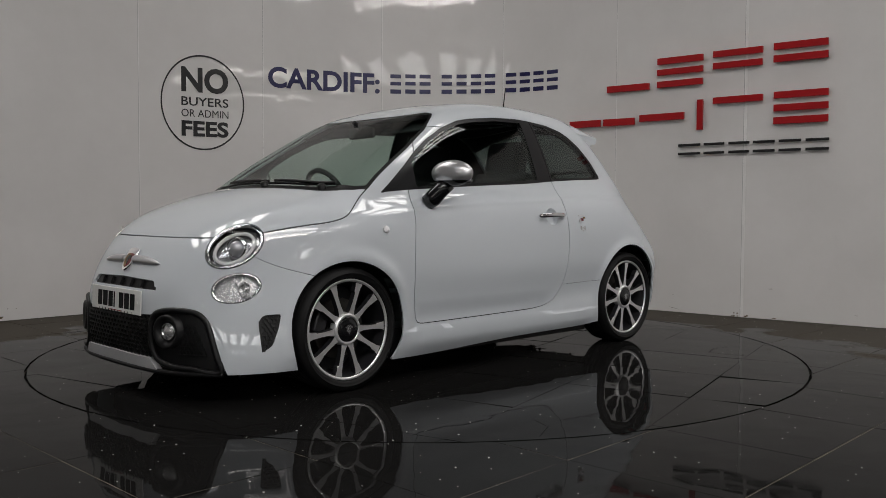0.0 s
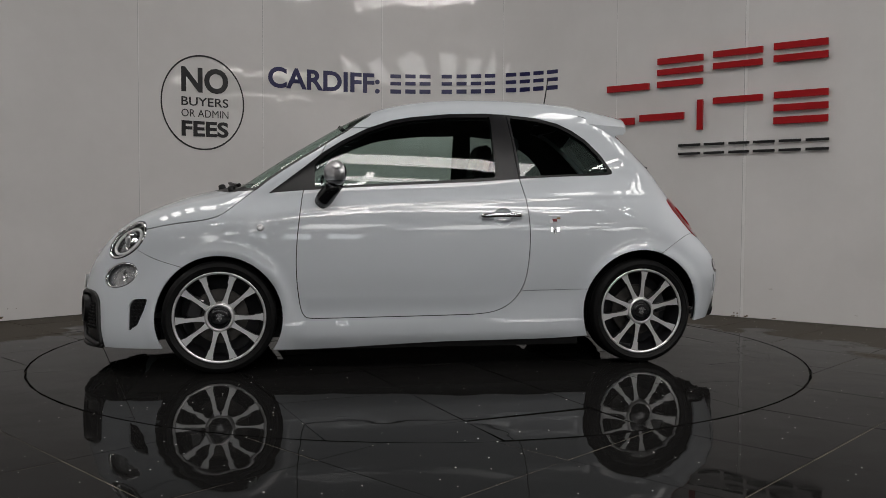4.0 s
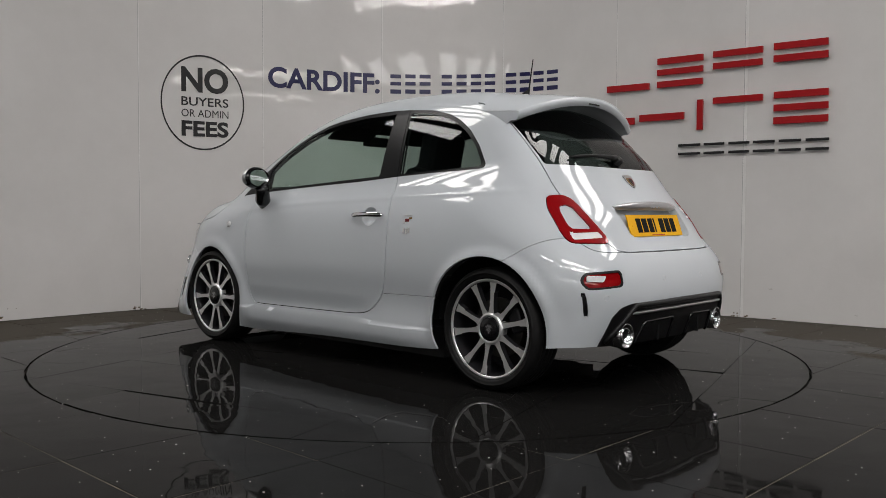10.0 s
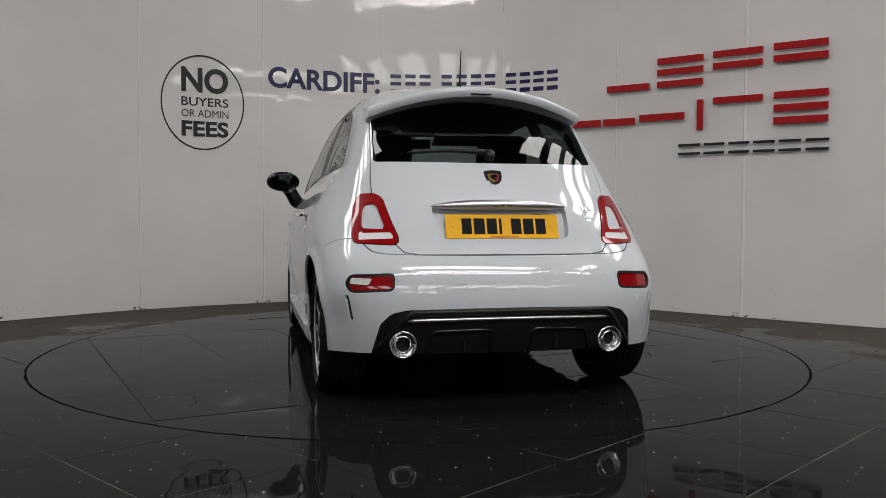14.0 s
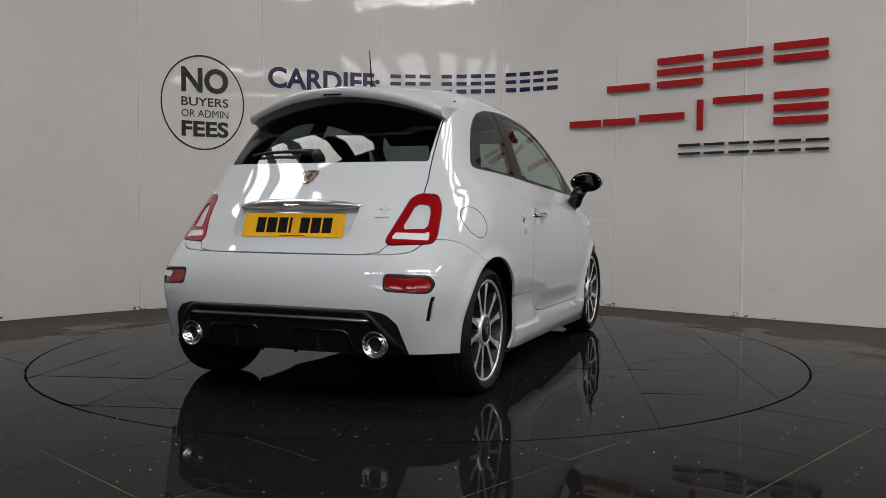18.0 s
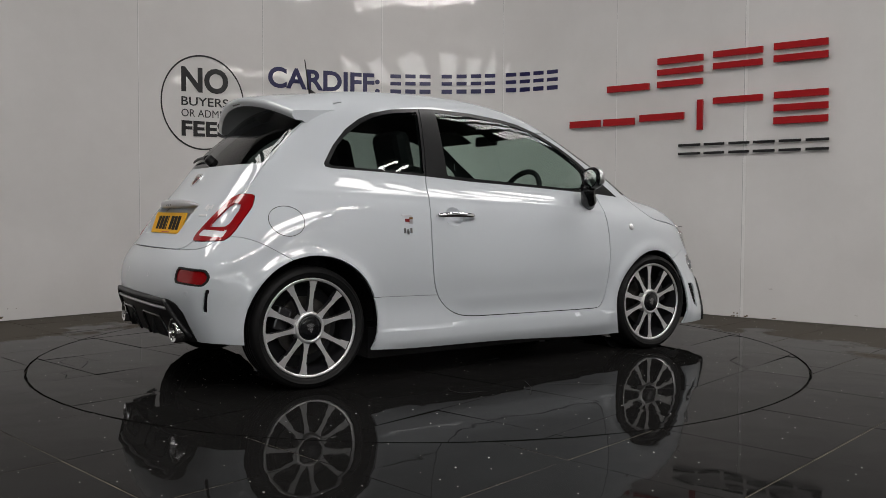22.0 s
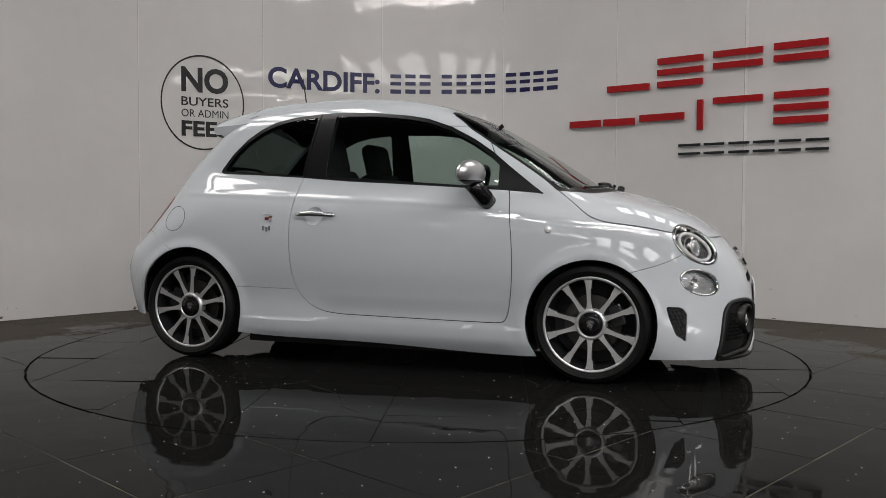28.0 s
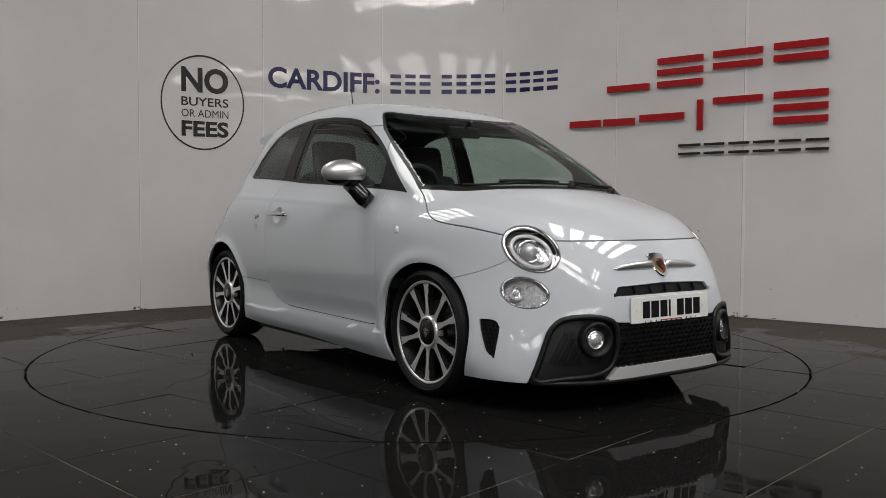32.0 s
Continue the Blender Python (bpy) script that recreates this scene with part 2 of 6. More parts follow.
# ---- mesh helpers ----
def part(name, bm, mat, parent=None, label="", smooth=False):
    """Links a bmesh as one mesh object, under a thing or a part where one is given."""
    me = bpy.data.meshes.new(name)
    bm.to_mesh(me)
    bm.free()
    me.materials.append(mat)
    if smooth:
        me.shade_smooth()
    ob = new(name, me)
    if parent:
        ob.parent = parent
    if label:
        ob["label"] = label
    return ob


def box(bm, x0, x1, y0, y1, z0, z1, m=None, bevel=0.0):
    made = bmesh.ops.create_cube(bm, size=1)["verts"]
    bmesh.ops.transform(bm, verts=made, matrix=pose((x0 + x1) / 2, (y0 + y1) / 2, (z0 + z1) / 2) @ Matrix.Diagonal((abs(x1 - x0), abs(y1 - y0), abs(z1 - z0), 1)))
    if bevel:
        edges = list({e for v in made for e in v.link_edges})
        out = bmesh.ops.bevel(bm, geom=edges, offset=bevel, segments=2, affect="EDGES", profile=0.5)
        made = list({v for f in out["faces"] for v in f.verts} | {v for v in made if v.is_valid})
    if m is not None:
        bmesh.ops.transform(bm, verts=made, matrix=m)
    return made


def lathe(bm, profile, segments=48, m=None, close=False):
    """Turns a profile of (radius, height) about z."""
    rings = []
    for r, h in profile:
        rings.append([bm.verts.new((r * math.cos(2 * math.pi * k / segments), r * math.sin(2 * math.pi * k / segments), h)) for k in range(segments)])
    for a, b in zip(rings, rings[1:] + ([rings[0]] if close else [])):
        for k in range(segments):
            bm.faces.new((a[k], a[(k + 1) % segments], b[(k + 1) % segments], b[k]))
    if m is not None:
        bmesh.ops.transform(bm, verts=[v for r in rings for v in r], matrix=m)
    return rings


def prism(bm, outline, depth, m=None):
    """A plate with that outline in x, y, from z = 0 to depth. Returns its vertices."""
    a = [bm.verts.new((x, y, 0)) for x, y in outline]
    b = [bm.verts.new((x, y, depth)) for x, y in outline]
    n = len(a)
    bm.faces.new(a[::-1])
    bm.faces.new(b)
    for k in range(n):
        bm.faces.new((a[k], a[(k + 1) % n], b[(k + 1) % n], b[k]))
    if m is not None:
        bmesh.ops.transform(bm, verts=a + b, matrix=m)
    return a + b


def tube(bm, points, radius, sides=10, closed=False):
    """A round bar along points."""
    pts = [Vector(p) for p in points]
    n = len(pts)
    rings = []
    up = None
    for i, p in enumerate(pts):
        a = pts[(i - 1) % n] if (closed or i > 0) else p
        b = pts[(i + 1) % n] if (closed or i < n - 1) else p
        t = (b - a).normalized()
        if up is None:
            up = t.orthogonal().normalized()
        up = (up - t * up.dot(t)).normalized()
        w = t.cross(up)
        r = radius[i] if isinstance(radius, (list, tuple)) else radius
        rings.append([bm.verts.new(p + (up * math.cos(2 * math.pi * k / sides) + w * math.sin(2 * math.pi * k / sides)) * r) for k in range(sides)])
    pairs = list(zip(rings, rings[1:])) + ([(rings[-1], rings[0])] if closed else [])
    for a, b in pairs:
        for k in range(sides):
            bm.faces.new((a[k], a[(k + 1) % sides], b[(k + 1) % sides], b[k]))
    if not closed:
        bm.faces.new(rings[0][::-1])
        bm.faces.new(rings[-1])
    return rings


def thing(name, label, category, m=None, group="", kind=""):
    ob = new(name)
    ob.empty_display_size = 0.1
    if m is not None:
        ob.matrix_world = m
    return tagged(ob, label, category, group, kind)

# ---- the booth: a curved white panelled wall with its signs ----
WALL_PLAN = [(-5.6, -1.75), (-4.0, 0.35), (-3.19, 1.14), (-2.37, 1.94), (-1.44, 2.50), (-0.39, 2.90), (0.76, 2.87), (1.70, 2.23), (2.57, 1.50), (3.45, 0.80), (4.35, 0.08), (5.9, -1.7)]
WALL_H = 3.3
STRIPS = 8


def wall_line():
    p = np.array(WALL_PLAN, float)
    p = np.vstack([2 * p[0] - p[1], p, 2 * p[-1] - p[-2]])
    out = []
    for i in range(1, len(p) - 2):
        a, b, c, d = p[i - 1:i + 3]
        for k in range(STRIPS):
            t = k / STRIPS
            out.append(0.5 * (2 * b + (c - a) * t + (2 * a - 5 * b + 4 * c - d) * t * t + (3 * b - a - 3 * c + d) * t ** 3))
    out.append(p[-2])
    return np.array(out)


WALL_LINE = wall_line()
WALL_RUN = np.concatenate([[0], np.cumsum(np.linalg.norm(np.diff(WALL_LINE, axis=0), axis=1))])
_t = np.gradient(WALL_LINE, axis=0)
WALL_NORMAL = np.stack([_t[:, 1], -_t[:, 0]], -1) / np.linalg.norm(_t, axis=1, keepdims=True)


def on_wall(s, z, proud=0.0):
    """The place at s metres along the wall's face and z high, that far in front of it."""
    x, y = np.interp(s, WALL_RUN, WALL_LINE[:, 0]), np.interp(s, WALL_RUN, WALL_LINE[:, 1])
    nx, ny = np.interp(s, WALL_RUN, WALL_NORMAL[:, 0]), np.interp(s, WALL_RUN, WALL_NORMAL[:, 1])
    return Vector((x + nx * proud, y + ny * proud, z))


def bend(bm, proud):
    """Lays a mesh drawn in (along, up, out) on the wall."""
    for v in bm.verts:
        v.co = on_wall(v.co.x, v.co.y, proud + v.co.z)
    bmesh.ops.recalc_face_normals(bm, faces=bm.faces)


for k in range(len(WALL_PLAN) - 1):
    line, nor = WALL_LINE[k * STRIPS:(k + 1) * STRIPS + 1].copy(), WALL_NORMAL[k * STRIPS:(k + 1) * STRIPS + 1]
    d0, d1 = line[1] - line[0], line[-1] - line[-2]
    line[0] += d0 / np.linalg.norm(d0) * 0.0012
    line[-1] -= d1 / np.linalg.norm(d1) * 0.0012
    n = len(line)
    verts, normals, faces = [], [], []
    for z in (0.004, WALL_H):
        for p, m in zip(line, nor):
            verts.append((p[0], p[1], z))
            normals.append((m[0], m[1], 0))
    for i in range(n - 1):
        faces.append((i, i + 1, n + i + 1, n + i))
    b = len(verts)
    for z in (0.004, WALL_H):
        for p, m in zip(line, nor):
            verts.append((p[0] - m[0] * 0.04, p[1] - m[1] * 0.04, z))
            normals.append((-m[0], -m[1], 0))
    for i in range(n - 1):
        faces.append((b + i + 1, b + i, b + n + i, b + n + i + 1))
        faces.append((n + i, n + i + 1, b + n + i + 1, b + n + i))
    faces += [(0, n, b + n, b), (n - 1, b + n - 1, b + 2 * n - 1, 2 * n - 1)]
    me = bpy.data.meshes.new("wall_panel")
    me.from_pydata(verts, [], faces)
    me.materials.append(M_WALL)
    me.shade_smooth()
    me.normals_split_custom_set_from_vertices(normals)
    tagged(new("wall_%d" % (k + 1), me), "glossy white laminate panel of the curved booth wall", "wall", kind="structure")

# cover strips over the joints
for k in range(1, len(WALL_PLAN) - 1):
    s = WALL_RUN[k * STRIPS]
    w = 0.011 if k == 8 else 0.0035
    bm = bmesh.new()
    box(bm, s - w, s + w, 0.004, WALL_H, 0, 0.004 if k == 8 else 0.0012)
    bend(bm, 0.001)
    trim = tagged(part("trim_%d" % k, bm, M_TRIM), "thin white joint strip of the wall", "trim", kind="structure")
    # the strip's shadow line, drawn as a thin dark line along its edge
    bm = bmesh.new()
    box(bm, s - w - (0.003 if k == 8 else 0.0014), s - w, 0.004, WALL_H, 0, 0.0008)
    bend(bm, 0.001)
    part("joint_shade_line", bm, M_HALL, trim)
    # rust and damp where the joint meets the floor
    bm = bmesh.new()
    pick = random.Random(k)
    for j in range(7):
        a, h = s + pick.uniform(-0.09, 0.05), pick.uniform(0.006, 0.035)
        pts = [(a + pick.uniform(0.004, 0.016) * math.cos(q), h + pick.uniform(0.002, 0.010) * math.sin(q), 0.0) for q in np.linspace(0, 2 * math.pi, 9)[:-1]]
        bm.faces.new([bm.verts.new((u, max(v, 0.0045), z)) for u, v, z in pts])
    bend(bm, 0.0035)
    part("rust_stain", bm, M_RUST, trim, "brown rust stain")

# scuffs on the panels: along, up, half width, half height
for s, z, w, h in ((10.80, 0.244, 0.018, 0.003), (10.00, 0.036, 0.046, 0.0025), (10.83, 0.014, 0.022, 0.005), (11.425, 0.080, 0.014, 0.003), (3.86, 0.093, 0.006, 0.004), (3.92, 0.090, 0.005, 0.003), (9.99, 0.147, 0.008, 0.002)):
    bm = bmesh.new()
    bm.faces.new([bm.verts.new((s + w * a, z + h * b - (0.2 * w * a if h < 0.003 else 0), 0)) for a, b in ((-1, 0.1), (-0.4, -0.6), (0.5, -0.3), (1, 0), (0.3, 0.7), (-0.5, 0.5))])
    bend(bm, 0.0025)
    k = int(np.searchsorted(WALL_RUN[::STRIPS], s))
    part("scuff_mark", bm, M_RUST, bpy.data.objects["wall_%d" % k])

# a flush service hatch low in the wall
bm = bmesh.new()
for a0, a1, b0, b1 in ((9.06, 9.40, 0.775, 0.781), (9.06, 9.40, 0.20, 0.206), (9.06, 9.065, 0.20, 0.781), (9.395, 9.40, 0.20, 0.781)):
    box(bm, a0, a1, b0, b1, 0, 0.003)
bend(bm, 0.001)
tagged(part("service_hatch", bm, M_TRIM), "flush white service hatch low in the wall", "hatch")


# ---- signs ----
def lettering(text, s0, s1, z0, z1, mat, name, label, bold=0.0):
    """Words in the built-in font, fitted to a width and a height on the wall."""
    cu = bpy.data.curves.new(name, "FONT")
    cu.body, cu.extrude, cu.offset, cu.resolution_u = text, 0.0, bold, 4
    ob = bpy.data.objects.new(name, cu)
    scene.collection.objects.link(ob)
    me = bpy.data.meshes.new_from_object(ob.evaluated_get(bpy.context.evaluated_depsgraph_get()))
    bpy.data.objects.remove(ob)
    bm = bmesh.new()
    bm.from_mesh(me)
    xs, ys = [v.co.x for v in bm.verts], [v.co.y for v in bm.verts]
    for v in bm.verts:
        v.co = ((v.co.x - min(xs)) / (max(xs) - min(xs)) * (s1 - s0) + s0, (v.co.y - min(ys)) / (max(ys) - min(ys)) * (z1 - z0) + z0, 0)
    bend(bm, 0.003)
    return tagged(part(name, bm, mat), label, "lettering")


notice = tagged(new("wall_notice"), "round black-lined notice printed on the white wall", "notice")
bm = bmesh.new()
rim = []
for r in (1.0, 0.965):
    rim.append([bm.verts.new((5.467 + 0.366 * r * math.cos(a), 1.777 + 0.411 * r * math.sin(a), 0)) for a in np.linspace(0, 2 * math.pi, 97)[:-1]])
for i in range(96):
    bm.faces.new((rim[0][i], rim[0][(i + 1) % 96], rim[1][(i + 1) % 96], rim[1][i]))
bend(bm, 0.003)
part("notice_ring", bm, M_INK, notice)
for text, z0, z1, bold in (("NO", 1.861, 2.080, 0.035), ("BUYERS", 1.746, 1.822, 0.012), ("OR ADMIN", 1.650, 1.716, 0.0), ("FEES", 1.482, 1.618, 0.035)):
    ob = lettering(text, 5.279, 5.691, z0, z1, M_INK, "notice_word", "black printed word", bold)
    ob.parent = notice
    for key in ("category", "label"):
        del ob[key]
lettering("CARDIFF:", 6.050, 7.112, 1.955, 2.146, M_NAVY, "town_lettering", "navy blue town name printed on the wall", 0.03)
# the telephone number as plain bars
number = tagged(new("number_bars"), "row of plain navy bars printed on the wall", "lettering")
for s0, s1, z in ((7.205, 7.323, 0), (7.348, 7.463, 0.003), (7.484, 7.606, 0.004), (7.695, 7.811, 0.006), (7.838, 7.951, 0.008), (7.974, 8.091, 0.009), (8.109, 8.226, 0.010), (8.311, 8.431, 0.012), (8.449, 8.568, 0.011), (8.586, 8.707, 0.011), (8.725, 8.854, 0.010)):
    for a, b in ((0.0, 0.040), (0.078, 0.112), (0.146, 0.182)):
        bm = bmesh.new()
        box(bm, s0 + 0.008, s1 - 0.008, 1.960 + z + a, 1.960 + z + b, 0, 0.001)
        bend(bm, 0.002)
        part("digit_bar", bm, M_NAVY, number)
# the firm's raised sign in plain red and black bars
sign = tagged(new("wall_sign"), "raised sign of red and black bars on the white wall", "sign")


def sign_bar(s0, s1, z0, z1, mat, depth=0.022):
    bm = bmesh.new()
    n = max(2, int((s1 - s0) / 0.05))
    for i in range(n):
        a, b = s0 + (s1 - s0) * i / n, s0 + (s1 - s0) * (i + 1) / n
        box(bm, a, b, z0, z1, 0, depth)
    bmesh.ops.remove_doubles(bm, verts=bm.verts, dist=1e-5)
    bend(bm, 0.018)
    part("sign_bar", bm, mat, sign)


for s0, s1, rows in ((9.361, 9.754, ((1.890, 1.946),)), (9.829, 10.228, ((2.088, 2.141), (1.998, 2.047), (1.896, 1.947))), (10.315, 10.710, ((2.098, 2.148), (2.004, 2.053))), (10.794, 11.191, ((2.106, 2.158), (2.011, 2.064))),
                     (8.993, 9.300, ((1.60, 1.66),)), (9.330, 9.624, ((1.60, 1.66),)), (9.671, 10.071, ((1.620, 1.678),)), (10.186, 10.234, ((1.524, 1.770),)), (10.319, 10.717, ((1.724, 1.776),)), (10.802, 11.200, ((1.731, 1.783), (1.632, 1.684), (1.533, 1.587)))):
    for z0, z1 in rows:
        sign_bar(s0, s1, z0, z1, M_RED)
for s0, s1 in ((10.026, 10.214), (10.246, 10.415), (10.452, 10.616), (10.646, 10.813), (10.844, 11.009), (11.043, 11.210)):
    sign_bar(s0, s1, 1.393, 1.413, M_INK, 0.014)
    sign_bar(s0, s1, 1.322, 1.342, M_INK, 0.014)

# ---- the hall round and above ----
for name, (x0, x1, y0, y1, z0, z1) in {"wall_left": (-12.2, -12, -30, 4, -0.06, ROOF_Z), "wall_right": (18, 18.2, -30, 4, -0.06, ROOF_Z), "wall_south": (-12, 18, -30.2, -30, -0.06, ROOF_Z), "wall_north": (-12, 18, 4, 4.2, -0.06, ROOF_Z), "ceiling": (-12, 18, -30, 4, ROOF_Z, ROOF_Z + 0.2)}.items():
    bm = bmesh.new()
    box(bm, x0, x1, y0, y1, z0, z1)
    tagged(part(name, bm, M_HALL if name == "ceiling" else M_HALLWALL), "painted hall " + ("ceiling" if name == "ceiling" else "wall"), "ceiling" if name == "ceiling" else "wall", kind="structure")
# lamp housings over the strip lights
for x0, x1, y0, y1 in BATTENS:
    bm = bmesh.new()
    box(bm, x0 - 0.03, x1 + 0.03, y0 - 0.03, y1 + 0.03, LAMP_Z + 0.02, LAMP_Z + 0.10, bevel=0.01)
    fitting = tagged(new("strip_light"), "white ceiling strip light fitting", "lamp", "strip lights of the hall")
    part("housing", bm, M_TRIM, fitting)
    for xx in (x0 + 0.1, x1 - 0.1):
        bm = bmesh.new()
        tube(bm, [(xx, (y0 + y1) / 2, LAMP_Z + 0.1), (xx, (y0 + y1) / 2, ROOF_Z)], 0.008, 6)
        part("hanger", bm, M_TRIM, fitting)
for x0, x1, y in FAR_ROWS:
    fitting = tagged(new("strip_light"), "white ceiling strip light fitting", "lamp", "strip lights of the hall")
    bm = bmesh.new()
    box(bm, x0 - 0.03, x1 + 0.03, y - 0.17, y + 0.17, LAMP_Z + 0.02, LAMP_Z + 0.10, bevel=0.01)
    part("housing", bm, M_TRIM, fitting)
    bm = bmesh.new()
    box(bm, x0, x1, y - 0.14, y + 0.14, LAMP_Z - 0.02, LAMP_Z + 0.015, bevel=0.008)
    part("diffuser", bm, M_LAMPGLOW, fitting)
    for xx in (x0 + 0.1, x1 - 0.1):
        bm = bmesh.new()
        tube(bm, [(xx, y, LAMP_Z + 0.1), (xx, y, ROOF_Z)], 0.008, 6)
        part("hanger", bm, M_TRIM, fitting)
for x, y in TWINS:
    fitting = tagged(new("strip_light"), "short twin-tube ceiling light fitting", "lamp", "strip lights of the hall")
    bm = bmesh.new()
    box(bm, x - 0.16, x + 0.16, y - 0.78, y + 0.78, LAMP_Z + 0.05, LAMP_Z + 0.10, bevel=0.01)
    part("housing", bm, M_TRIM, fitting)
    for xx in (x - 0.11, x + 0.11):
        bm = bmesh.new()
        tube(bm, [(xx, y - 0.74, LAMP_Z + 0.022), (xx, y + 0.74, LAMP_Z + 0.022)], 0.026, 10)
        part("tube", bm, M_LAMPGLOW, fitting, smooth=True)
    for yy in (y - 0.5, y + 0.5):
        bm = bmesh.new()
        tube(bm, [(x, yy, LAMP_Z + 0.1), (x, yy, ROOF_Z)], 0.008, 6)
        part("hanger", bm, M_TRIM, fitting)
# long rooflights far down the hall
for x in (-8.4, -4.4, -0.4, 3.6, 7.6, 11.6, 15.6):
    bm = bmesh.new()
    for y0, y1 in ((-24.2, -24.1), (-18.0, -17.9)):
        box(bm, x - 1.3, x + 1.3, y0, y1, ROOF_Z - 0.08, ROOF_Z - 0.002)
    for x0 in (x - 1.3, x + 1.2):
        box(bm, x0, x0 + 0.1, -24.1, -18.0, ROOF_Z - 0.08, ROOF_Z - 0.002)
    rooflight = tagged(part("rooflight", bm, M_TRIM), "long translucent rooflight in the hall ceiling", "rooflight", "rooflights of the hall")
    bm = bmesh.new()
    box(bm, x - 1.2, x + 1.2, -24.1, -18.0, ROOF_Z - 0.05, ROOF_Z - 0.03)
    part("sheet", bm, M_SKYPANE, rooflight)
# ---- the tiled floor, and the round platform set into it ----
TILE = 0.604
bm = bmesh.new()
box(bm, -12, 18, -30, 4, -0.3, -0.05)
tagged(part("ground", bm, M_GROUT), "dark slab under the floor tiles", "ground", kind="structure")


def clip(poly, nx, ny, d):
    """Keeps the part of a polygon with nx x + ny y <= d."""
    out = []
    for (ax, ay), (bx, by) in zip(poly, poly[1:] + poly[:1]):
        sa, sb = nx * ax + ny * ay - d, nx * bx + ny * by - d
        if sa <= 0:
            out.append((ax, ay))
        if sa * sb < 0:
            t = sa / (sa - sb)
            out.append((ax + (bx - ax) * t, ay + (by - ay) * t))
    return out


def tile_corners(i, j, turn, o1, o2, gap=0.0016):
    c, s = math.cos(turn), math.sin(turn)
    out = []
    for u, v in ((gap, gap), (TILE - gap, gap), (TILE - gap, TILE - gap), (gap, TILE - gap)):
        a, b = o1 + i * TILE + u, o2 + j * TILE + v
        out.append((c * a - s * b, s * a + c * b))
    return out


def slab(bm, poly, top=0.0, depth=0.012, lean=(0.0, 0.0, 0.0, 0.0)):
    """lean: slope along x and y about a middle x, y."""
    a = [bm.verts.new((x, y, top + lean[0] * (x - lean[2]) + lean[1] * (y - lean[3]))) for x, y in poly]
    b = [bm.verts.new((x, y, top - depth)) for x, y in poly]
    n = len(a)
    bm.faces.new(a)
    for k in range(n):
        bm.faces.new((b[k], b[(k + 1) % n], a[(k + 1) % n], a[k]))


rng = random.Random(4)
turntable = thing("turntable", "round turning platform paved in cracked black granite tiles", "turntable")
bm = bmesh.new()
rings = lathe(bm, [(2.223, -0.05), (2.223, -0.006)], 128)
bm.faces.new(rings[-1])
part("disc", bm, M_GROUT, turntable)
for i in range(-5, 5):
    for j in range(-5, 5):
        poly = tile_corners(i, j, radians(15), 0.0, 0.0)
        for k in range(72):
            a = 2 * math.pi * k / 72
            if poly:
                poly = clip(poly, math.cos(a), math.sin(a), 2.2225)
        area = sum(ax * by - bx * ay for (ax, ay), (bx, by) in zip(poly, poly[1:] + poly[:1])) / 2 if len(poly) > 2 else 0
        if area < 0.0004:
            continue
        clean = [p for p, q in zip(poly, poly[1:] + poly[:1]) if math.hypot(p[0] - q[0], p[1] - q[1]) > 1e-5]
        bm = bmesh.new()
        mx, my = sum(p[0] for p in clean) / len(clean), sum(p[1] for p in clean) / len(clean)
        slab(bm, clean, rng.uniform(-0.0006, 0.0006), lean=(rng.gauss(0, 0.0035), rng.gauss(0, 0.0035), mx, my))
        part("tile", bm, M_FLOOR, turntable)


def crack(rng, x, y, heading, length):
    """A jagged line of chipped stone."""
    pts = [(x, y)]
    while length > 0:
        step_len = rng.uniform(0.05, 0.16)
        heading += rng.uniform(-0.7, 0.7) if rng.random() < 0.8 else rng.choice((-1.2, 1.2))
        x, y = x + math.cos(heading) * step_len, y + math.sin(heading) * step_len
        if math.hypot(x, y) > 2.18:
            break
        pts.append((x, y))
        length -= step_len
    return pts


def crack_mesh(bm, pts, z, w):
    for (ax, ay), (bx, by) in zip(pts, pts[1:]):
        d = math.hypot(bx - ax, by - ay)
        nx, ny = -(by - ay) / d * w, (bx - ax) / d * w
        k = rng.uniform(0.4, 1.0)
        bm.faces.new([bm.verts.new(v) for v in ((ax - nx, ay - ny, z), (bx - nx * k, by - ny * k, z), (bx + nx * k, by + ny * k, z), (ax + nx, ay + ny, z))])


for k in range(15):
    a, r = rng.uniform(0, 2 * math.pi), rng.uniform(0.9, 2.1)
    pts = crack(rng, r * math.cos(a), r * math.sin(a), rng.uniform(0, 6.28), rng.uniform(0.15, 0.6))
    if len(pts) > 2:
        bm = bmesh.new()
        crack_mesh(bm, pts, 0.0022, rng.uniform(0.0010, 0.0020))
        part("crack", bm, M_GROUT, turntable)

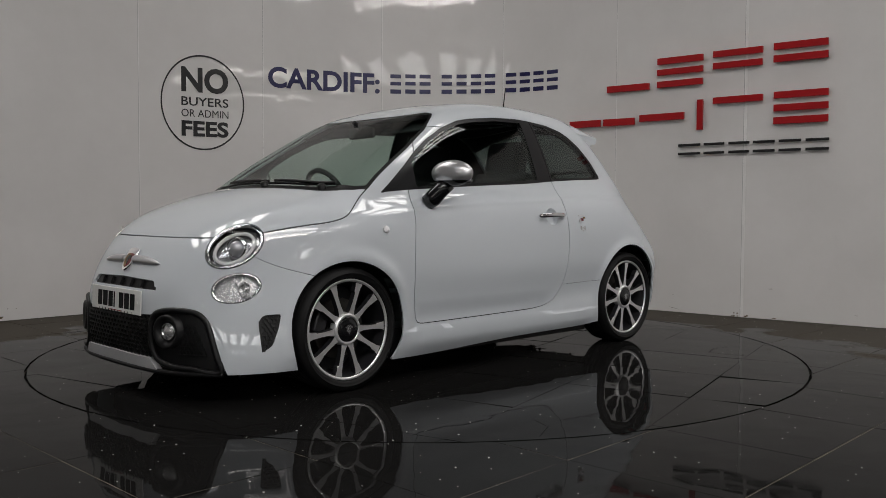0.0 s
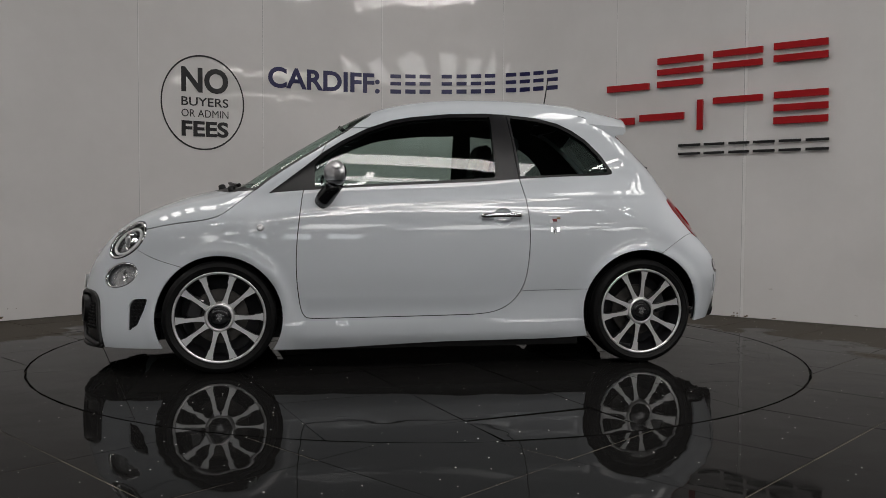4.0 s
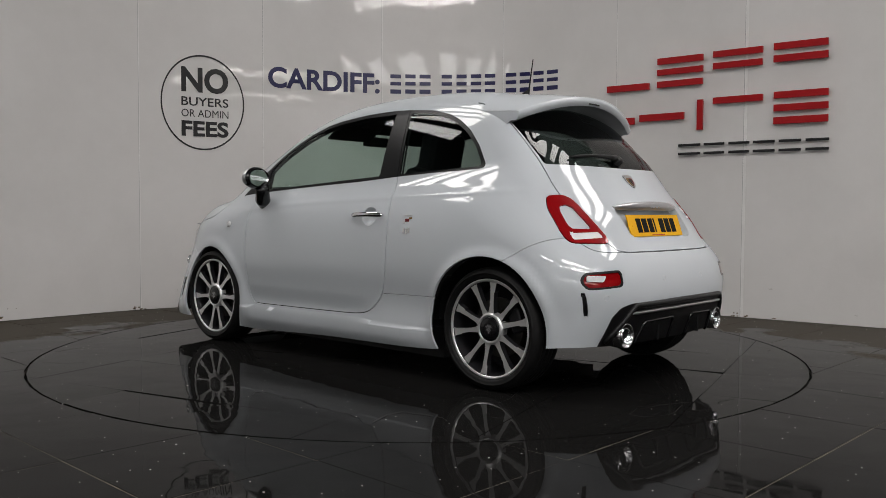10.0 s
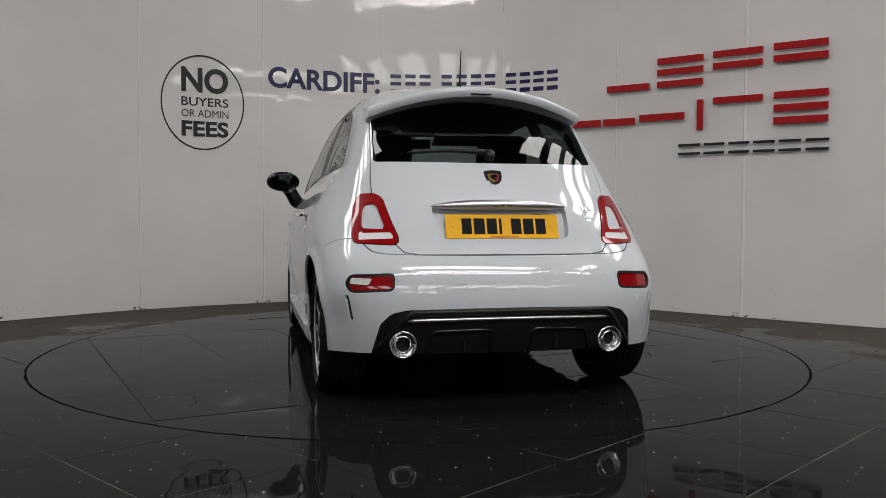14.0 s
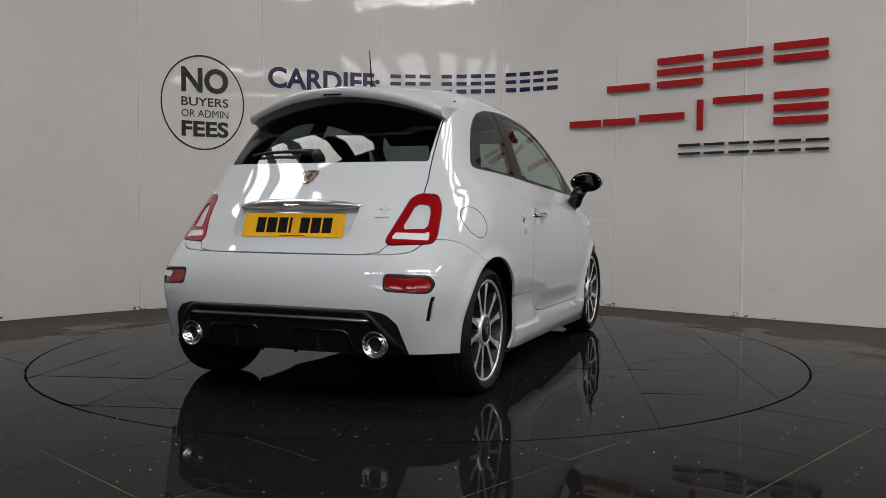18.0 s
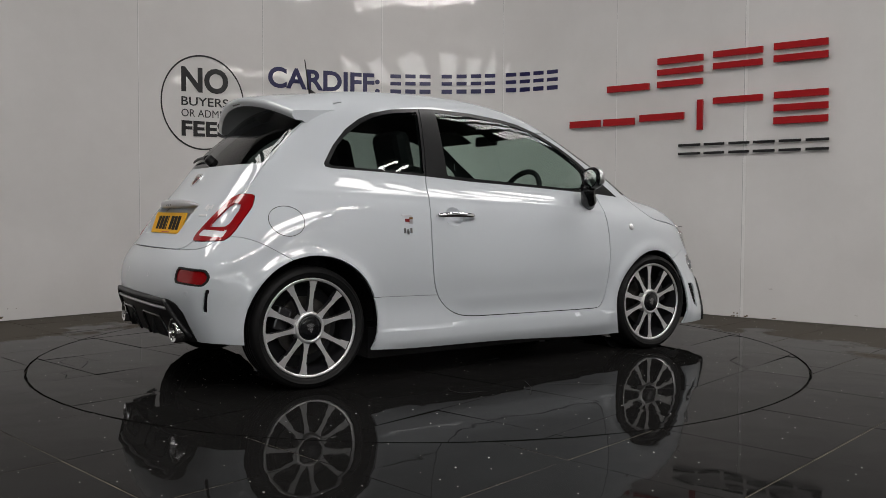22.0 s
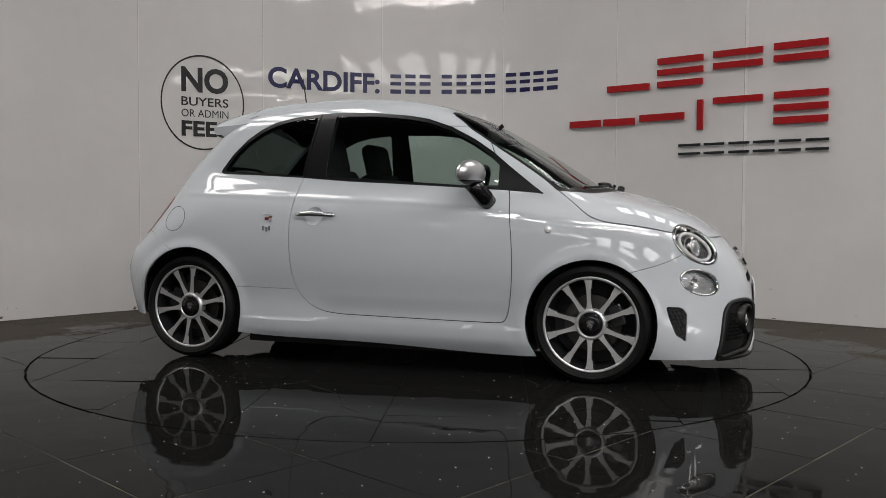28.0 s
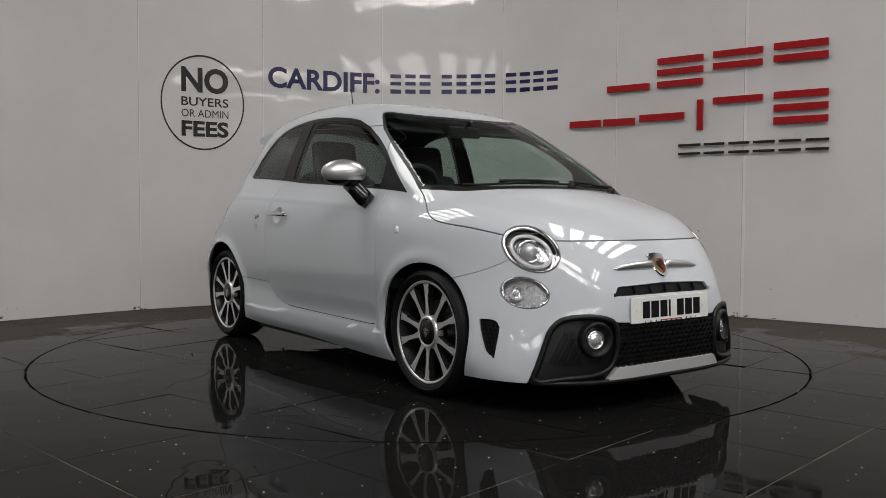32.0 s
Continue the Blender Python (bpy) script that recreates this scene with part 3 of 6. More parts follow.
# the fixed floor: tiles at 45 degrees, cut to the ring
floor = tagged(new("floor"), "polished black granite tile floor, dusty along the wall", "floor", kind="structure")
far_bm = bmesh.new()
arc = [2 * math.pi * k / 180 for k in range(180)]
for i in range(-24, 24):
    for j in range(-30, 20):
        poly = tile_corners(i, j, radians(45), -1.379, -2.084, 0.0022)
        cx, cy = sum(p[0] for p in poly) / 4, sum(p[1] for p in poly) / 4
        if not (-9 < cx < 9 and -15.5 < cy < 3.6):
            continue
        far = [math.hypot(x, y) for x, y in poly]
        near_edge = math.hypot(cx, cy) < 2.232 + 0.43
        if max(far) < 2.232 or math.hypot(cx, cy) < 1.75:
            continue
        lean = (rng.uniform(-0.0022, 0.0022), rng.uniform(-0.0022, 0.0022), cx, cy)
        pieces = [poly]
        if near_edge:
            pieces = []
            for k in range(60):
                a0 = 2 * math.pi * k / 60
                if abs((math.atan2(cy, cx) - a0 + math.pi) % (2 * math.pi) - math.pi) > 0.34:
                    continue
                p = clip(poly, -math.cos(a0), -math.sin(a0), -2.2345)
                h = math.pi / 60
                p = clip(p, math.cos(a0 + h + math.pi / 2), math.sin(a0 + h + math.pi / 2), 0) if p else p
                p = clip(p, math.cos(a0 - h - math.pi / 2), math.sin(a0 - h - math.pi / 2), 0) if p else p
                if len(p) > 2:
                    pieces.append(p)
        close = math.hypot(cx, cy + 0.8) < 5.2
        bm = bmesh.new() if close else far_bm
        for p in pieces:
            clean = [u for u, w in zip(p, p[1:] + p[:1]) if math.hypot(u[0] - w[0], u[1] - w[1]) > 1e-5]
            if len(clean) > 2:
                slab(bm, clean, 0.0, lean=lean)
        if close:
            if len(bm.faces):
                part("tile", bm, M_FLOOR, floor)
            else:
                bm.free()
# sandy grout in the joints round the platform
bm = bmesh.new()
rings = lathe(bm, [(2.238, -0.03), (2.238, -0.0016), (4.6, -0.0016), (4.6, -0.03)], 160)
part("joint_filling", bm, M_SANDGROUT, floor, "light sandy grout")
tagged(part("far_tiles", far_bm, M_FLOOR, floor), kind="stuff")

# ---- car body surface: a smooth implicit shape in the car's own space (x forward, y left, z up) ----
def curve(*pairs):
    """Natural cubic through (a, b) pairs, straight beyond the ends."""
    xs = np.array([p[0] for p in pairs], float)
    ys = np.array([p[1] for p in pairs], float)
    n = len(xs)
    h = np.diff(xs)
    A = np.eye(n)
    r = np.zeros(n)
    for i in range(1, n - 1):
        A[i, i - 1], A[i, i], A[i, i + 1] = h[i - 1], 2 * (h[i - 1] + h[i]), h[i]
        r[i] = 6 * ((ys[i + 1] - ys[i]) / h[i] - (ys[i] - ys[i - 1]) / h[i - 1])
    m = np.linalg.solve(A, r)
    s0 = (ys[1] - ys[0]) / h[0] - h[0] * (2 * m[0] + m[1]) / 6
    s1 = (ys[-1] - ys[-2]) / h[-1] + h[-1] * (m[-2] + 2 * m[-1]) / 6

    t = np.linspace(xs[0] - 1.5, xs[-1] + 1.5, 6001)
    i = np.clip(np.searchsorted(xs, t) - 1, 0, n - 2)
    a, b = xs[i + 1] - t, t - xs[i]
    v = (m[i] * a ** 3 + m[i + 1] * b ** 3) / (6 * h[i]) + (ys[i] / h[i] - m[i] * h[i] / 6) * a + (ys[i + 1] / h[i] - m[i + 1] * h[i] / 6) * b
    v = np.where(t < xs[0], ys[0] + s0 * (t - xs[0]), np.where(t > xs[-1], ys[-1] + s1 * (t - xs[-1]), v))

    def f(x):
        return np.interp(x, t, v)
    return f


def smax(a, b, k):
    h = np.maximum(k - np.abs(a - b), 0) / k
    return np.maximum(a, b) + h * h * k / 4


def smin(a, b, k):
    return -smax(-a, -b, k)


def step(x, a, b):
    t = np.clip((x - a) / (b - a), 0, 1)
    return t * t * (3 - 2 * t)


# bonnet height on the centre line, by x
BONNET = curve((0.2, 1.13), (0.9, 1.035), (1.178, 0.972), (1.30, 0.945), (1.40, 0.915), (1.50, 0.878), (1.60, 0.832), (1.70, 0.772), (1.80, 0.69), (1.9, 0.57))
# nose and tail on the centre line, by z
NOSE = curve((0.10, 1.895), (0.25, 1.915), (0.40, 1.915), (0.50, 1.898), (0.60, 1.862), (0.70, 1.812), (0.80, 1.74), (1.0, 1.53))
TAIL = curve((0.15, -1.66), (0.25, -1.70), (0.40, -1.745), (0.52, -1.745), (0.62, -1.710), (0.70, -1.655), (0.80, -1.595), (0.93, -1.490), (1.10, -1.355), (1.38, -1.080), (1.5, -0.95))
# half width amidships, by z
FLANK = curve((0.05, 0.73), (0.15, 0.775), (0.22, 0.788), (0.30, 0.787), (0.37, 0.786), (0.50, 0.802), (0.62, 0.8055), (0.74, 0.7985), (0.82, 0.785), (0.89, 0.761), (0.95, 0.725), (1.05, 0.65))
# half width's change along x: low down, and up at the shoulder
WAIST_LOW = curve((-1.75, 0.12), (-1.5, 0.030), (-1.3, 0.004), (-1.05, 0.0), (0.0, 0.0), (1.0, 0.0), (1.3, 0.0), (1.5, 0.004), (1.7, 0.035), (1.9, 0.09))
WAIST = curve((-1.75, 0.13), (-1.5, 0.062), (-1.3, 0.022), (-1.0, 0.0), (0.0, 0.0), (0.9, 0.0), (1.2, 0.008), (1.5, 0.04), (1.9, 0.13))
# how fast nose and tail fall back towards the sides, by z
NOSE_BOW = curve((0.0, 0.62), (0.15, 0.68), (0.30, 0.92), (0.45, 1.25), (0.60, 1.45), (0.75, 1.32), (1.0, 1.30))
TAIL_BOW = curve((0.1, 0.42), (0.4, 0.42), (0.55, 0.40), (0.70, 0.60), (0.82, 0.86), (0.92, 0.98), (1.1, 1.0))
CREASE = curve((-1.5, 0.955), (-1.234, 0.945), (-0.883, 0.935), (-0.287, 0.912), (0.328, 0.886), (0.768, 0.847), (1.1, 0.80))
# windscreen, roof line on the centre line, by x
ROOF = curve((-1.6, 1.30), (-1.2, 1.425), (-0.92, 1.474), (-0.7, 1.496), (-0.5, 1.505), (-0.25, 1.505), (0.0, 1.490), (0.15, 1.468), (0.29, 1.438), (0.47, 1.377), (0.61, 1.313), (0.75, 1.237), (0.87, 1.166), (1.01, 1.075), (1.25, 0.907), (1.5, 0.72))
# greenhouse half width by z, amidships
CABIN = curve((0.2, 0.60), (0.60, 0.715), (0.80, 0.742), (0.93, 0.724), (1.05, 0.690), (1.15, 0.657), (1.25, 0.618), (1.35, 0.573), (1.45, 0.517), (1.55, 0.45))
CABINX = curve((-1.5, 0.095), (-1.1, 0.052), (-0.7, 0.018), (-0.3, 0.0), (0.2, 0.0), (0.6, 0.004), (1.0, 0.02), (1.3, 0.05))


def body_low(x, y, z):
    y = np.abs(y)
    arch = 0.0
    for xw in (1.15, -1.15):
        d = np.hypot(x - xw, z - 0.29)
        arch = arch + 0.016 * np.exp(-((d - 0.345) / 0.035) ** 2) * step(z, 0.1, 0.35)
    amid = step(x, -0.45, -0.22) * (1 - step(x, 0.70, 0.78))
    skirt = 0.020 * (1 - step(z, 0.246, 0.262)) * step(z, 0.10, 0.20) * step(x, -0.85, -0.6) * (1 - step(x, 0.7, 0.85))
    tuck = 0.018 * step(z, 0.250, 0.266) * (1 - step(z, 0.286, 0.40)) * amid
    ridge = 0.0045 * np.exp(-((z - CREASE(x)) / 0.016) ** 2) * (1 - step(x, 0.6, 1.0)) * step(x, -1.4, -1.1)
    low = 1 - step(z, 0.42, 0.72)
    side = y - (FLANK(z) - WAIST(x) * (1 - low) - WAIST_LOW(x) * low + arch + skirt - tuck + ridge)
    top = (z - (BONNET(x) - 0.13 * y ** 2 - 0.10 * y ** 4)) * 0.93
    bow = NOSE_BOW(z)
    nose = (x - (NOSE(z) - bow * y ** 4 - 0.05 * y ** 2)) / np.sqrt(1 + (4 * bow * y ** 3) ** 2)
    bow = TAIL_BOW(z)
    tail = (TAIL(z) + bow * y ** 4 + 0.04 * y ** 2 - x) / np.sqrt(1 + (4 * bow * y ** 3) ** 2)
    f = smax(side, top, 0.16)
    f = smax(f, nose, 0.10)
    return smax(f, tail, 0.10)


def body_cabin(x, y, z):
    y = np.abs(y)
    side = (y - (CABIN(z) - CABINX(x))) * 0.93
    fore = step(x, 0.1, 0.7)
    top = (z - (ROOF(x + (0.085 + 0.02 * y ** 2) * fore) - 0.10 * y ** 2 * (1 - 0.5 * fore))) * (1 - 0.17 * fore)
    tail = (TAIL(z) + 0.26 * y ** 2 + 0.25 * y ** 4 - x) * 0.74
    f = smax(side, top, 0.13)
    f = smax(f, x - 1.32, 0.02)
    return smax(f, tail, 0.09)


def body(p):
    x, y, z = p[..., 0], p[..., 1], p[..., 2]
    return smin(body_low(x, y, z), body_cabin(x, y, z), 0.025)


def body_normal(p, e=0.002):
    g = np.stack([body(p + d) - body(p - d) for d in np.eye(3) * e], -1)
    return g / np.maximum(np.linalg.norm(g, axis=-1, keepdims=True), 1e-9)


def settle(p, rounds=4, e=0.001):
    """Moves points onto the body's surface."""
    for _ in range(rounds):
        g = np.stack([body(p + d) - body(p - d) for d in np.eye(3) * e], -1) / (2 * e)
        p = p - body(p)[..., None] * g / np.maximum((g * g).sum(-1, keepdims=True), 1e-6)
    return p


def reach(o, d, near, far):
    """Where rays from inside leave the body, by halving."""
    a, b = np.full(d.shape[:-1], near, float), np.full(d.shape[:-1], far, float)
    for _ in range(20):
        m = (a + b) / 2
        out = body(o + d * m[..., None]) > 0
        a, b = np.where(out, a, m), np.where(out, m, b)
    return o + d * b[..., None]


def body_grid(columns, rows):
    """Half of the body (y >= 0): columns run from the nose round the side to the tail, rows from below to the top."""
    xa, xb, z0 = 1.05, -0.80, 0.66
    fan = 0.30
    o = np.zeros((columns, rows, 3))
    d = np.zeros((columns, rows, 3))
    # rows lie closer together at the sill and along the shoulder
    rise = np.linspace(-0.70, math.pi / 2, 800)
    dense = np.cumsum(1 + 2.2 * np.exp(-((rise + 0.475) / 0.06) ** 2) + 1.2 * np.exp(-((rise - 0.31) / 0.06) ** 2))
    dense = (dense - dense[0]) / (dense[-1] - dense[0])
    for i in range(columns):
        u = i / (columns - 1)
        if u < fan:
            al, xs = (math.pi / 2) * (u / fan), xa
        elif u > 1 - fan:
            al, xs = math.pi / 2 + (math.pi / 2) * (u - 1 + fan) / fan, xb
        else:
            al, xs = math.pi / 2, xa + (xb - xa) * (u - fan) / (1 - 2 * fan)
        be = np.interp(np.linspace(0, 1, rows), dense, rise)
        o[i] = (xs, 0, z0)
        d[i] = np.stack([np.cos(be) * math.cos(al), np.cos(be) * math.sin(al), np.sin(be)], -1)
    p = reach(o, d, 0.02, 1.6)
    p[0, :, 1] = p[-1, :, 1] = 0
    p[:, -1, 1] = 0
    return p


# ---- cutting the body's skin along outlines ----
def poly_sdf(a, b, poly):
    """Signed distance in a plane to a closed outline, negative inside."""
    p = np.asarray(poly, float)
    q = np.roll(p, -1, 0)
    best = np.full(a.shape, 1e9)
    inside = np.zeros(a.shape, bool)
    for (x0, y0), (x1, y1) in zip(p, q):
        dx, dy = x1 - x0, y1 - y0
        t = np.clip(((a - x0) * dx + (b - y0) * dy) / (dx * dx + dy * dy + 1e-12), 0, 1)
        best = np.minimum(best, (a - x0 - t * dx) ** 2 + (b - y0 - t * dy) ** 2)
        if y0 != y1:
            inside ^= ((y0 > b) != (y1 > b)) & (a < (x1 - x0) * (b - y0) / (y1 - y0) + x0)
    return np.where(inside, -1, 1) * np.sqrt(best)


def spline(points, n=6):
    """A closed Catmull-Rom line through points."""
    p = np.asarray(points, float)
    out = []
    for i in range(len(p)):
        a, b, c, d = p[i - 1], p[i], p[(i + 1) % len(p)], p[(i + 2) % len(p)]
        for k in range(n):
            t = k / n
            out.append(0.5 * (2 * b + (c - a) * t + (2 * a - 5 * b + 4 * c - d) * t * t + (3 * b - a - 3 * c + d) * t ** 3))
    return np.array(out)


def oval(points, n=48):
    """The ellipse that best follows points."""
    p = spline(points)
    step_len = np.linalg.norm(np.roll(p, -1, 0) - p, axis=1)
    m = (p * step_len[:, None]).sum(0) / step_len.sum()
    q = p - m
    size, axes = np.linalg.eigh((q * step_len[:, None]).T @ q / step_len.sum())
    a = np.linspace(0, 2 * math.pi, n + 1)[:-1, None]
    return m + np.cos(a) * axes[:, 0] * math.sqrt(2 * size[0]) + np.sin(a) * axes[:, 1] * math.sqrt(2 * size[1])


def rounded(points, r, n=5):
    """A closed outline with its corners rounded by about r."""
    p = np.asarray(points, float)
    out = []
    for i in range(len(p)):
        a, b, c = p[i - 1], p[i], p[(i + 1) % len(p)]
        u, w = a - b, c - b
        lu, lw = np.linalg.norm(u), np.linalg.norm(w)
        s, e = b + u / lu * min(r, lu / 2), b + w / lw * min(r, lw / 2)
        for k in range(n + 1):
            t = k / n
            out.append(s * (1 - t) ** 2 + 2 * b * t * (1 - t) + e * t * t)
    return np.array(out)


def cut(bm, f):
    """Splits the skin along f = 0."""
    bm.verts.index_update()
    vs = list(bm.verts)
    flat = bpy.data.meshes.new("scratch")
    bm.to_mesh(flat)
    co, ends = np.empty(len(flat.vertices) * 3, np.float32), np.empty(len(flat.edges) * 2, np.int32)
    flat.vertices.foreach_get("co", co)
    flat.edges.foreach_get("vertices", ends)
    bpy.data.meshes.remove(flat)
    co, ends = co.reshape(-1, 3).astype(float), ends.reshape(-1, 2)
    val = f(co)
    val[np.abs(val) < 1.5e-4] = 0
    cross = np.nonzero(val[ends[:, 0]] * val[ends[:, 1]] < 0)[0]
    if len(cross) == 0:
        return
    bm.edges.ensure_lookup_table()
    A, B = co[ends[cross, 0]], co[ends[cross, 1]]
    lo, hi, sa = np.zeros(len(cross)), np.ones(len(cross)), np.sign(val[ends[cross, 0]])
    for _ in range(14):
        m = (lo + hi) / 2
        same = np.sign(f(A + (B - A) * m[:, None])) == sa
        lo, hi = np.where(same, m, lo), np.where(same, hi, m)
    zero = {v for v, x in zip(vs, val) if x == 0}
    edges = [bm.edges[i] for i in cross]
    touched = set()
    for e, t in zip(edges, (lo + hi) / 2):
        _, nv = bmesh.utils.edge_split(e, e.verts[0], float(np.clip(t, 0.01, 0.99)))
        zero.add(nv)
        touched.update(nv.link_faces)
    for v in zero:
        touched.update(v.link_faces)
    for face in touched:
        loop = list(face.verts)
        at = [k for k, v in enumerate(loop) if v in zero]
        if len(at) < 2:
            continue
        for i, j in zip(at, at[1:] + at[:1]):
            if abs(i - j) not in (1, len(loop) - 1):
                try:
                    bmesh.utils.face_split(face, loop[i], loop[j])
                except ValueError:
                    pass
                break


def view_from(az):
    """Coordinates on a plane that faces azimuth az: across (horizontal) and z."""
    c, s = math.cos(radians(az)), math.sin(radians(az))
    return lambda p: (-s * p[..., 0] + c * p[..., 1], p[..., 2])


def outline(az, points):
    """The outline of points (x, y, z) as seen from azimuth az."""
    w = view_from(az)
    return np.stack(w(np.asarray(points, float)), -1)


# outlines on the flank (x, z)
DOOR = [(0.722, 0.955), (0.740, 0.823), (0.754, 0.702), (0.760, 0.581), (0.755, 0.458), (0.738, 0.335), (0.718, 0.290), (0.690, 0.279), (0.494, 0.280), (0.097, 0.284), (-0.20, 0.288), (-0.305, 0.300), (-0.386, 0.340), (-0.446, 0.408), (-0.475, 0.491), (-0.489, 0.611), (-0.494, 0.731), (-0.488, 0.85), (-0.472, 0.971), (-0.457, 1.033), (-0.42, 1.30), (0.55, 1.30)]
GLAZING = [(0.900, 0.936), (0.718, 0.952), (0.353, 0.975), (0.108, 0.989), (-0.189, 1.004), (-0.463, 1.026), (-0.707, 1.041), (-0.975, 1.053), (-1.012, 1.060), (-1.016, 1.078), (-0.955, 1.17), (-0.874, 1.255), (-0.791, 1.312), (-0.711, 1.349), (-0.586, 1.378), (-0.414, 1.393), (-0.292, 1.397), (-0.084, 1.389), (0.126, 1.366), (0.233, 1.346), (0.373, 1.297), (0.512, 1.225), (0.612, 1.160), (0.708, 1.083), (0.805, 1.008)]
DOOR_PANE = [(0.66, 0.968), (0.353, 0.990), (-0.325, 1.032), (-0.318, 1.374), (-0.084, 1.368), (0.126, 1.345), (0.233, 1.325), (0.373, 1.275), (0.512, 1.202), (0.612, 1.135), (0.66, 1.09)]
QUARTER_PANE = [(-0.470, 1.040), (-0.98, 1.068), (-0.99, 1.08), (-0.935, 1.165), (-0.860, 1.24), (-0.780, 1.293), (-0.700, 1.330), (-0.586, 1.358), (-0.432, 1.373)]
BONNET_EDGE = curve((0.90, 1.00), (0.970, 0.951), (1.03, 0.905), (1.09, 0.857), (1.14, 0.822), (1.19, 0.803), (1.34, 0.779), (1.50, 0.750), (1.61, 0.728), (1.70, 0.721), (1.95, 0.721))
FRONT_SEAM = curve((1.10, 0.47), (1.348, 0.555), (1.565, 0.635), (1.63, 0.68), (1.68, 0.72), (1.9, 1.0))
REAR_SEAM = curve((-2.0, 0.659), (-1.66, 0.659), (-1.60, 0.672), (-1.53, 0.715), (-1.46, 0.721), (-1.275, 0.631), (-1.0, 0.50))
SILL_TOP = lambda x: np.interp(x, (-1.0, -0.452, -0.40, -0.31, -0.2, 0.9), (0.424, 0.415, 0.345, 0.297, 0.279, 0.268))
# outlines on nose and tail, half of each (y, z)
def both(half):
    return list(half) + [(-y, z) for y, z in reversed(half) if abs(y) > 1e-6]


LOW_MOUTH = both([(0, 0.05), (0.70, 0.05), (0.673, 0.150), (0.651, 0.221), (0.616, 0.316), (0.587, 0.371), (0.539, 0.407), (0.46, 0.414), (0.372, 0.402), (0.325, 0.384), (0.239, 0.378), (0, 0.378)])
SLOT = rounded(both([(0, 0.492), (0.322, 0.490), (0.292, 0.530), (0, 0.538)])[0:], 0.012)
LIP = both([(0, 0.10), (0.385, 0.10), (0.362, 0.148), (0.320, 0.194), (0, 0.197)])
REFLECTOR = rounded([(0.693, 0.538), (0.676, 0.568), (0.508, 0.576), (0.512, 0.518), (0.678, 0.508)], 0.014)
SLIT = rounded([(0.700, 0.486), (0.687, 0.486), (0.667, 0.386), (0.674, 0.374), (0.683, 0.386)], 0.004)
DIFFUSER = both([(0, 0.05), (0.600, 0.05), (0.590, 0.243), (0.560, 0.371), (0.517, 0.415), (0.451, 0.431), (0.147, 0.436), (0, 0.437)])
GATE = both([(0, 0.659), (0.385, 0.659), (0.452, 0.668), (0.484, 0.702), (0.520, 0.80), (0.556, 0.915), (0.556, 0.98), (0.548, 1.058), (0.515, 1.33), (0.49, 1.46), (0, 1.47)])
REAR_PANE = rounded(both([(0, 1.068), (0.535, 1.072), (0.530, 1.10), (0.510, 1.34), (0.496, 1.40), (0, 1.45)]), 0.02)
PLATE_BAY = rounded(both([(0, 0.722), (0.272, 0.724), (0.300, 0.742), (0.312, 0.855), (0.295, 0.876), (0, 0.884)]), 0.012)
HEAD_AZ, DRL_AZ, VENT_AZ, TAIL_AZ = 52, 50, 62, 143
HEADLIGHT = oval(outline(HEAD_AZ, [(1.52, 0.65, 0.721), (1.522, 0.628, 0.756), (1.554, 0.57, 0.783), (1.611, 0.519, 0.768), (1.68, 0.487, 0.723), (1.733, 0.495, 0.65), (1.744, 0.508, 0.616), (1.699, 0.568, 0.59), (1.631, 0.614, 0.613), (1.556, 0.649, 0.663)]))
DRL = oval(outline(DRL_AZ, [(1.558, 0.691, 0.513), (1.569, 0.675, 0.542), (1.64, 0.622, 0.568), (1.711, 0.578, 0.542), (1.75, 0.56, 0.498), (1.746, 0.579, 0.465), (1.699, 0.627, 0.444), (1.616, 0.676, 0.465)]))
VENT = rounded(outline(VENT_AZ, [(1.506, 0.749, 0.392), (1.578, 0.718, 0.389), (1.603, 0.714, 0.362), (1.603, 0.746, 0.23), (1.557, 0.759, 0.256), (1.524, 0.756, 0.333)]), 0.012)
TAIL_POINTS = [(-1.377, 0.626, 0.919), (-1.426, 0.559, 0.924), (-1.462, 0.531, 0.901), (-1.613, 0.477, 0.726), (-1.627, 0.487, 0.7), (-1.54, 0.665, 0.706), (-1.505, 0.674, 0.74), (-1.404, 0.654, 0.864)]
TAIL_LIGHT = rounded(outline(TAIL_AZ, TAIL_POINTS), 0.02)
TAIL_INNER = TAIL_LIGHT.mean(0) + (TAIL_LIGHT - TAIL_LIGHT.mean(0)) * 0.50 + np.array([0.0, 0.010])
TAIL_CLEAR = rounded(outline(TAIL_AZ, [(-1.524, 0.642, 0.748), (-1.586, 0.511, 0.753), (-1.608, 0.496, 0.726), (-1.544, 0.648, 0.718)]), 0.006)
SCREEN = both([(0, 1.245), (0.2, 1.226), (0.40, 1.172), (0.50, 1.137), (0.60, 1.085), (0.655, 1.03), (0.686, 0.968), (0.668, 0.89), (0.648, 0.78), (0.622, 0.65), (0.575, 0.48), (0.512, 0.370), (0.488, 0.342), (0.455, 0.346), (0.40, 0.382), (0.25, 0.415), (0, 0.428)])


def front_yz(poly):
    return lambda p: np.where(p[:, 0] > 0.9, poly_sdf(p[:, 1], p[:, 2], poly), 1.0)


def rear_yz(poly):
    return lambda p: np.where(p[:, 0] < -0.85, poly_sdf(p[:, 1], p[:, 2], poly), 1.0)


def side_xz(poly):
    return lambda p: np.where(p[:, 1] > 0.35, poly_sdf(p[:, 0], p[:, 2], poly), 1.0)


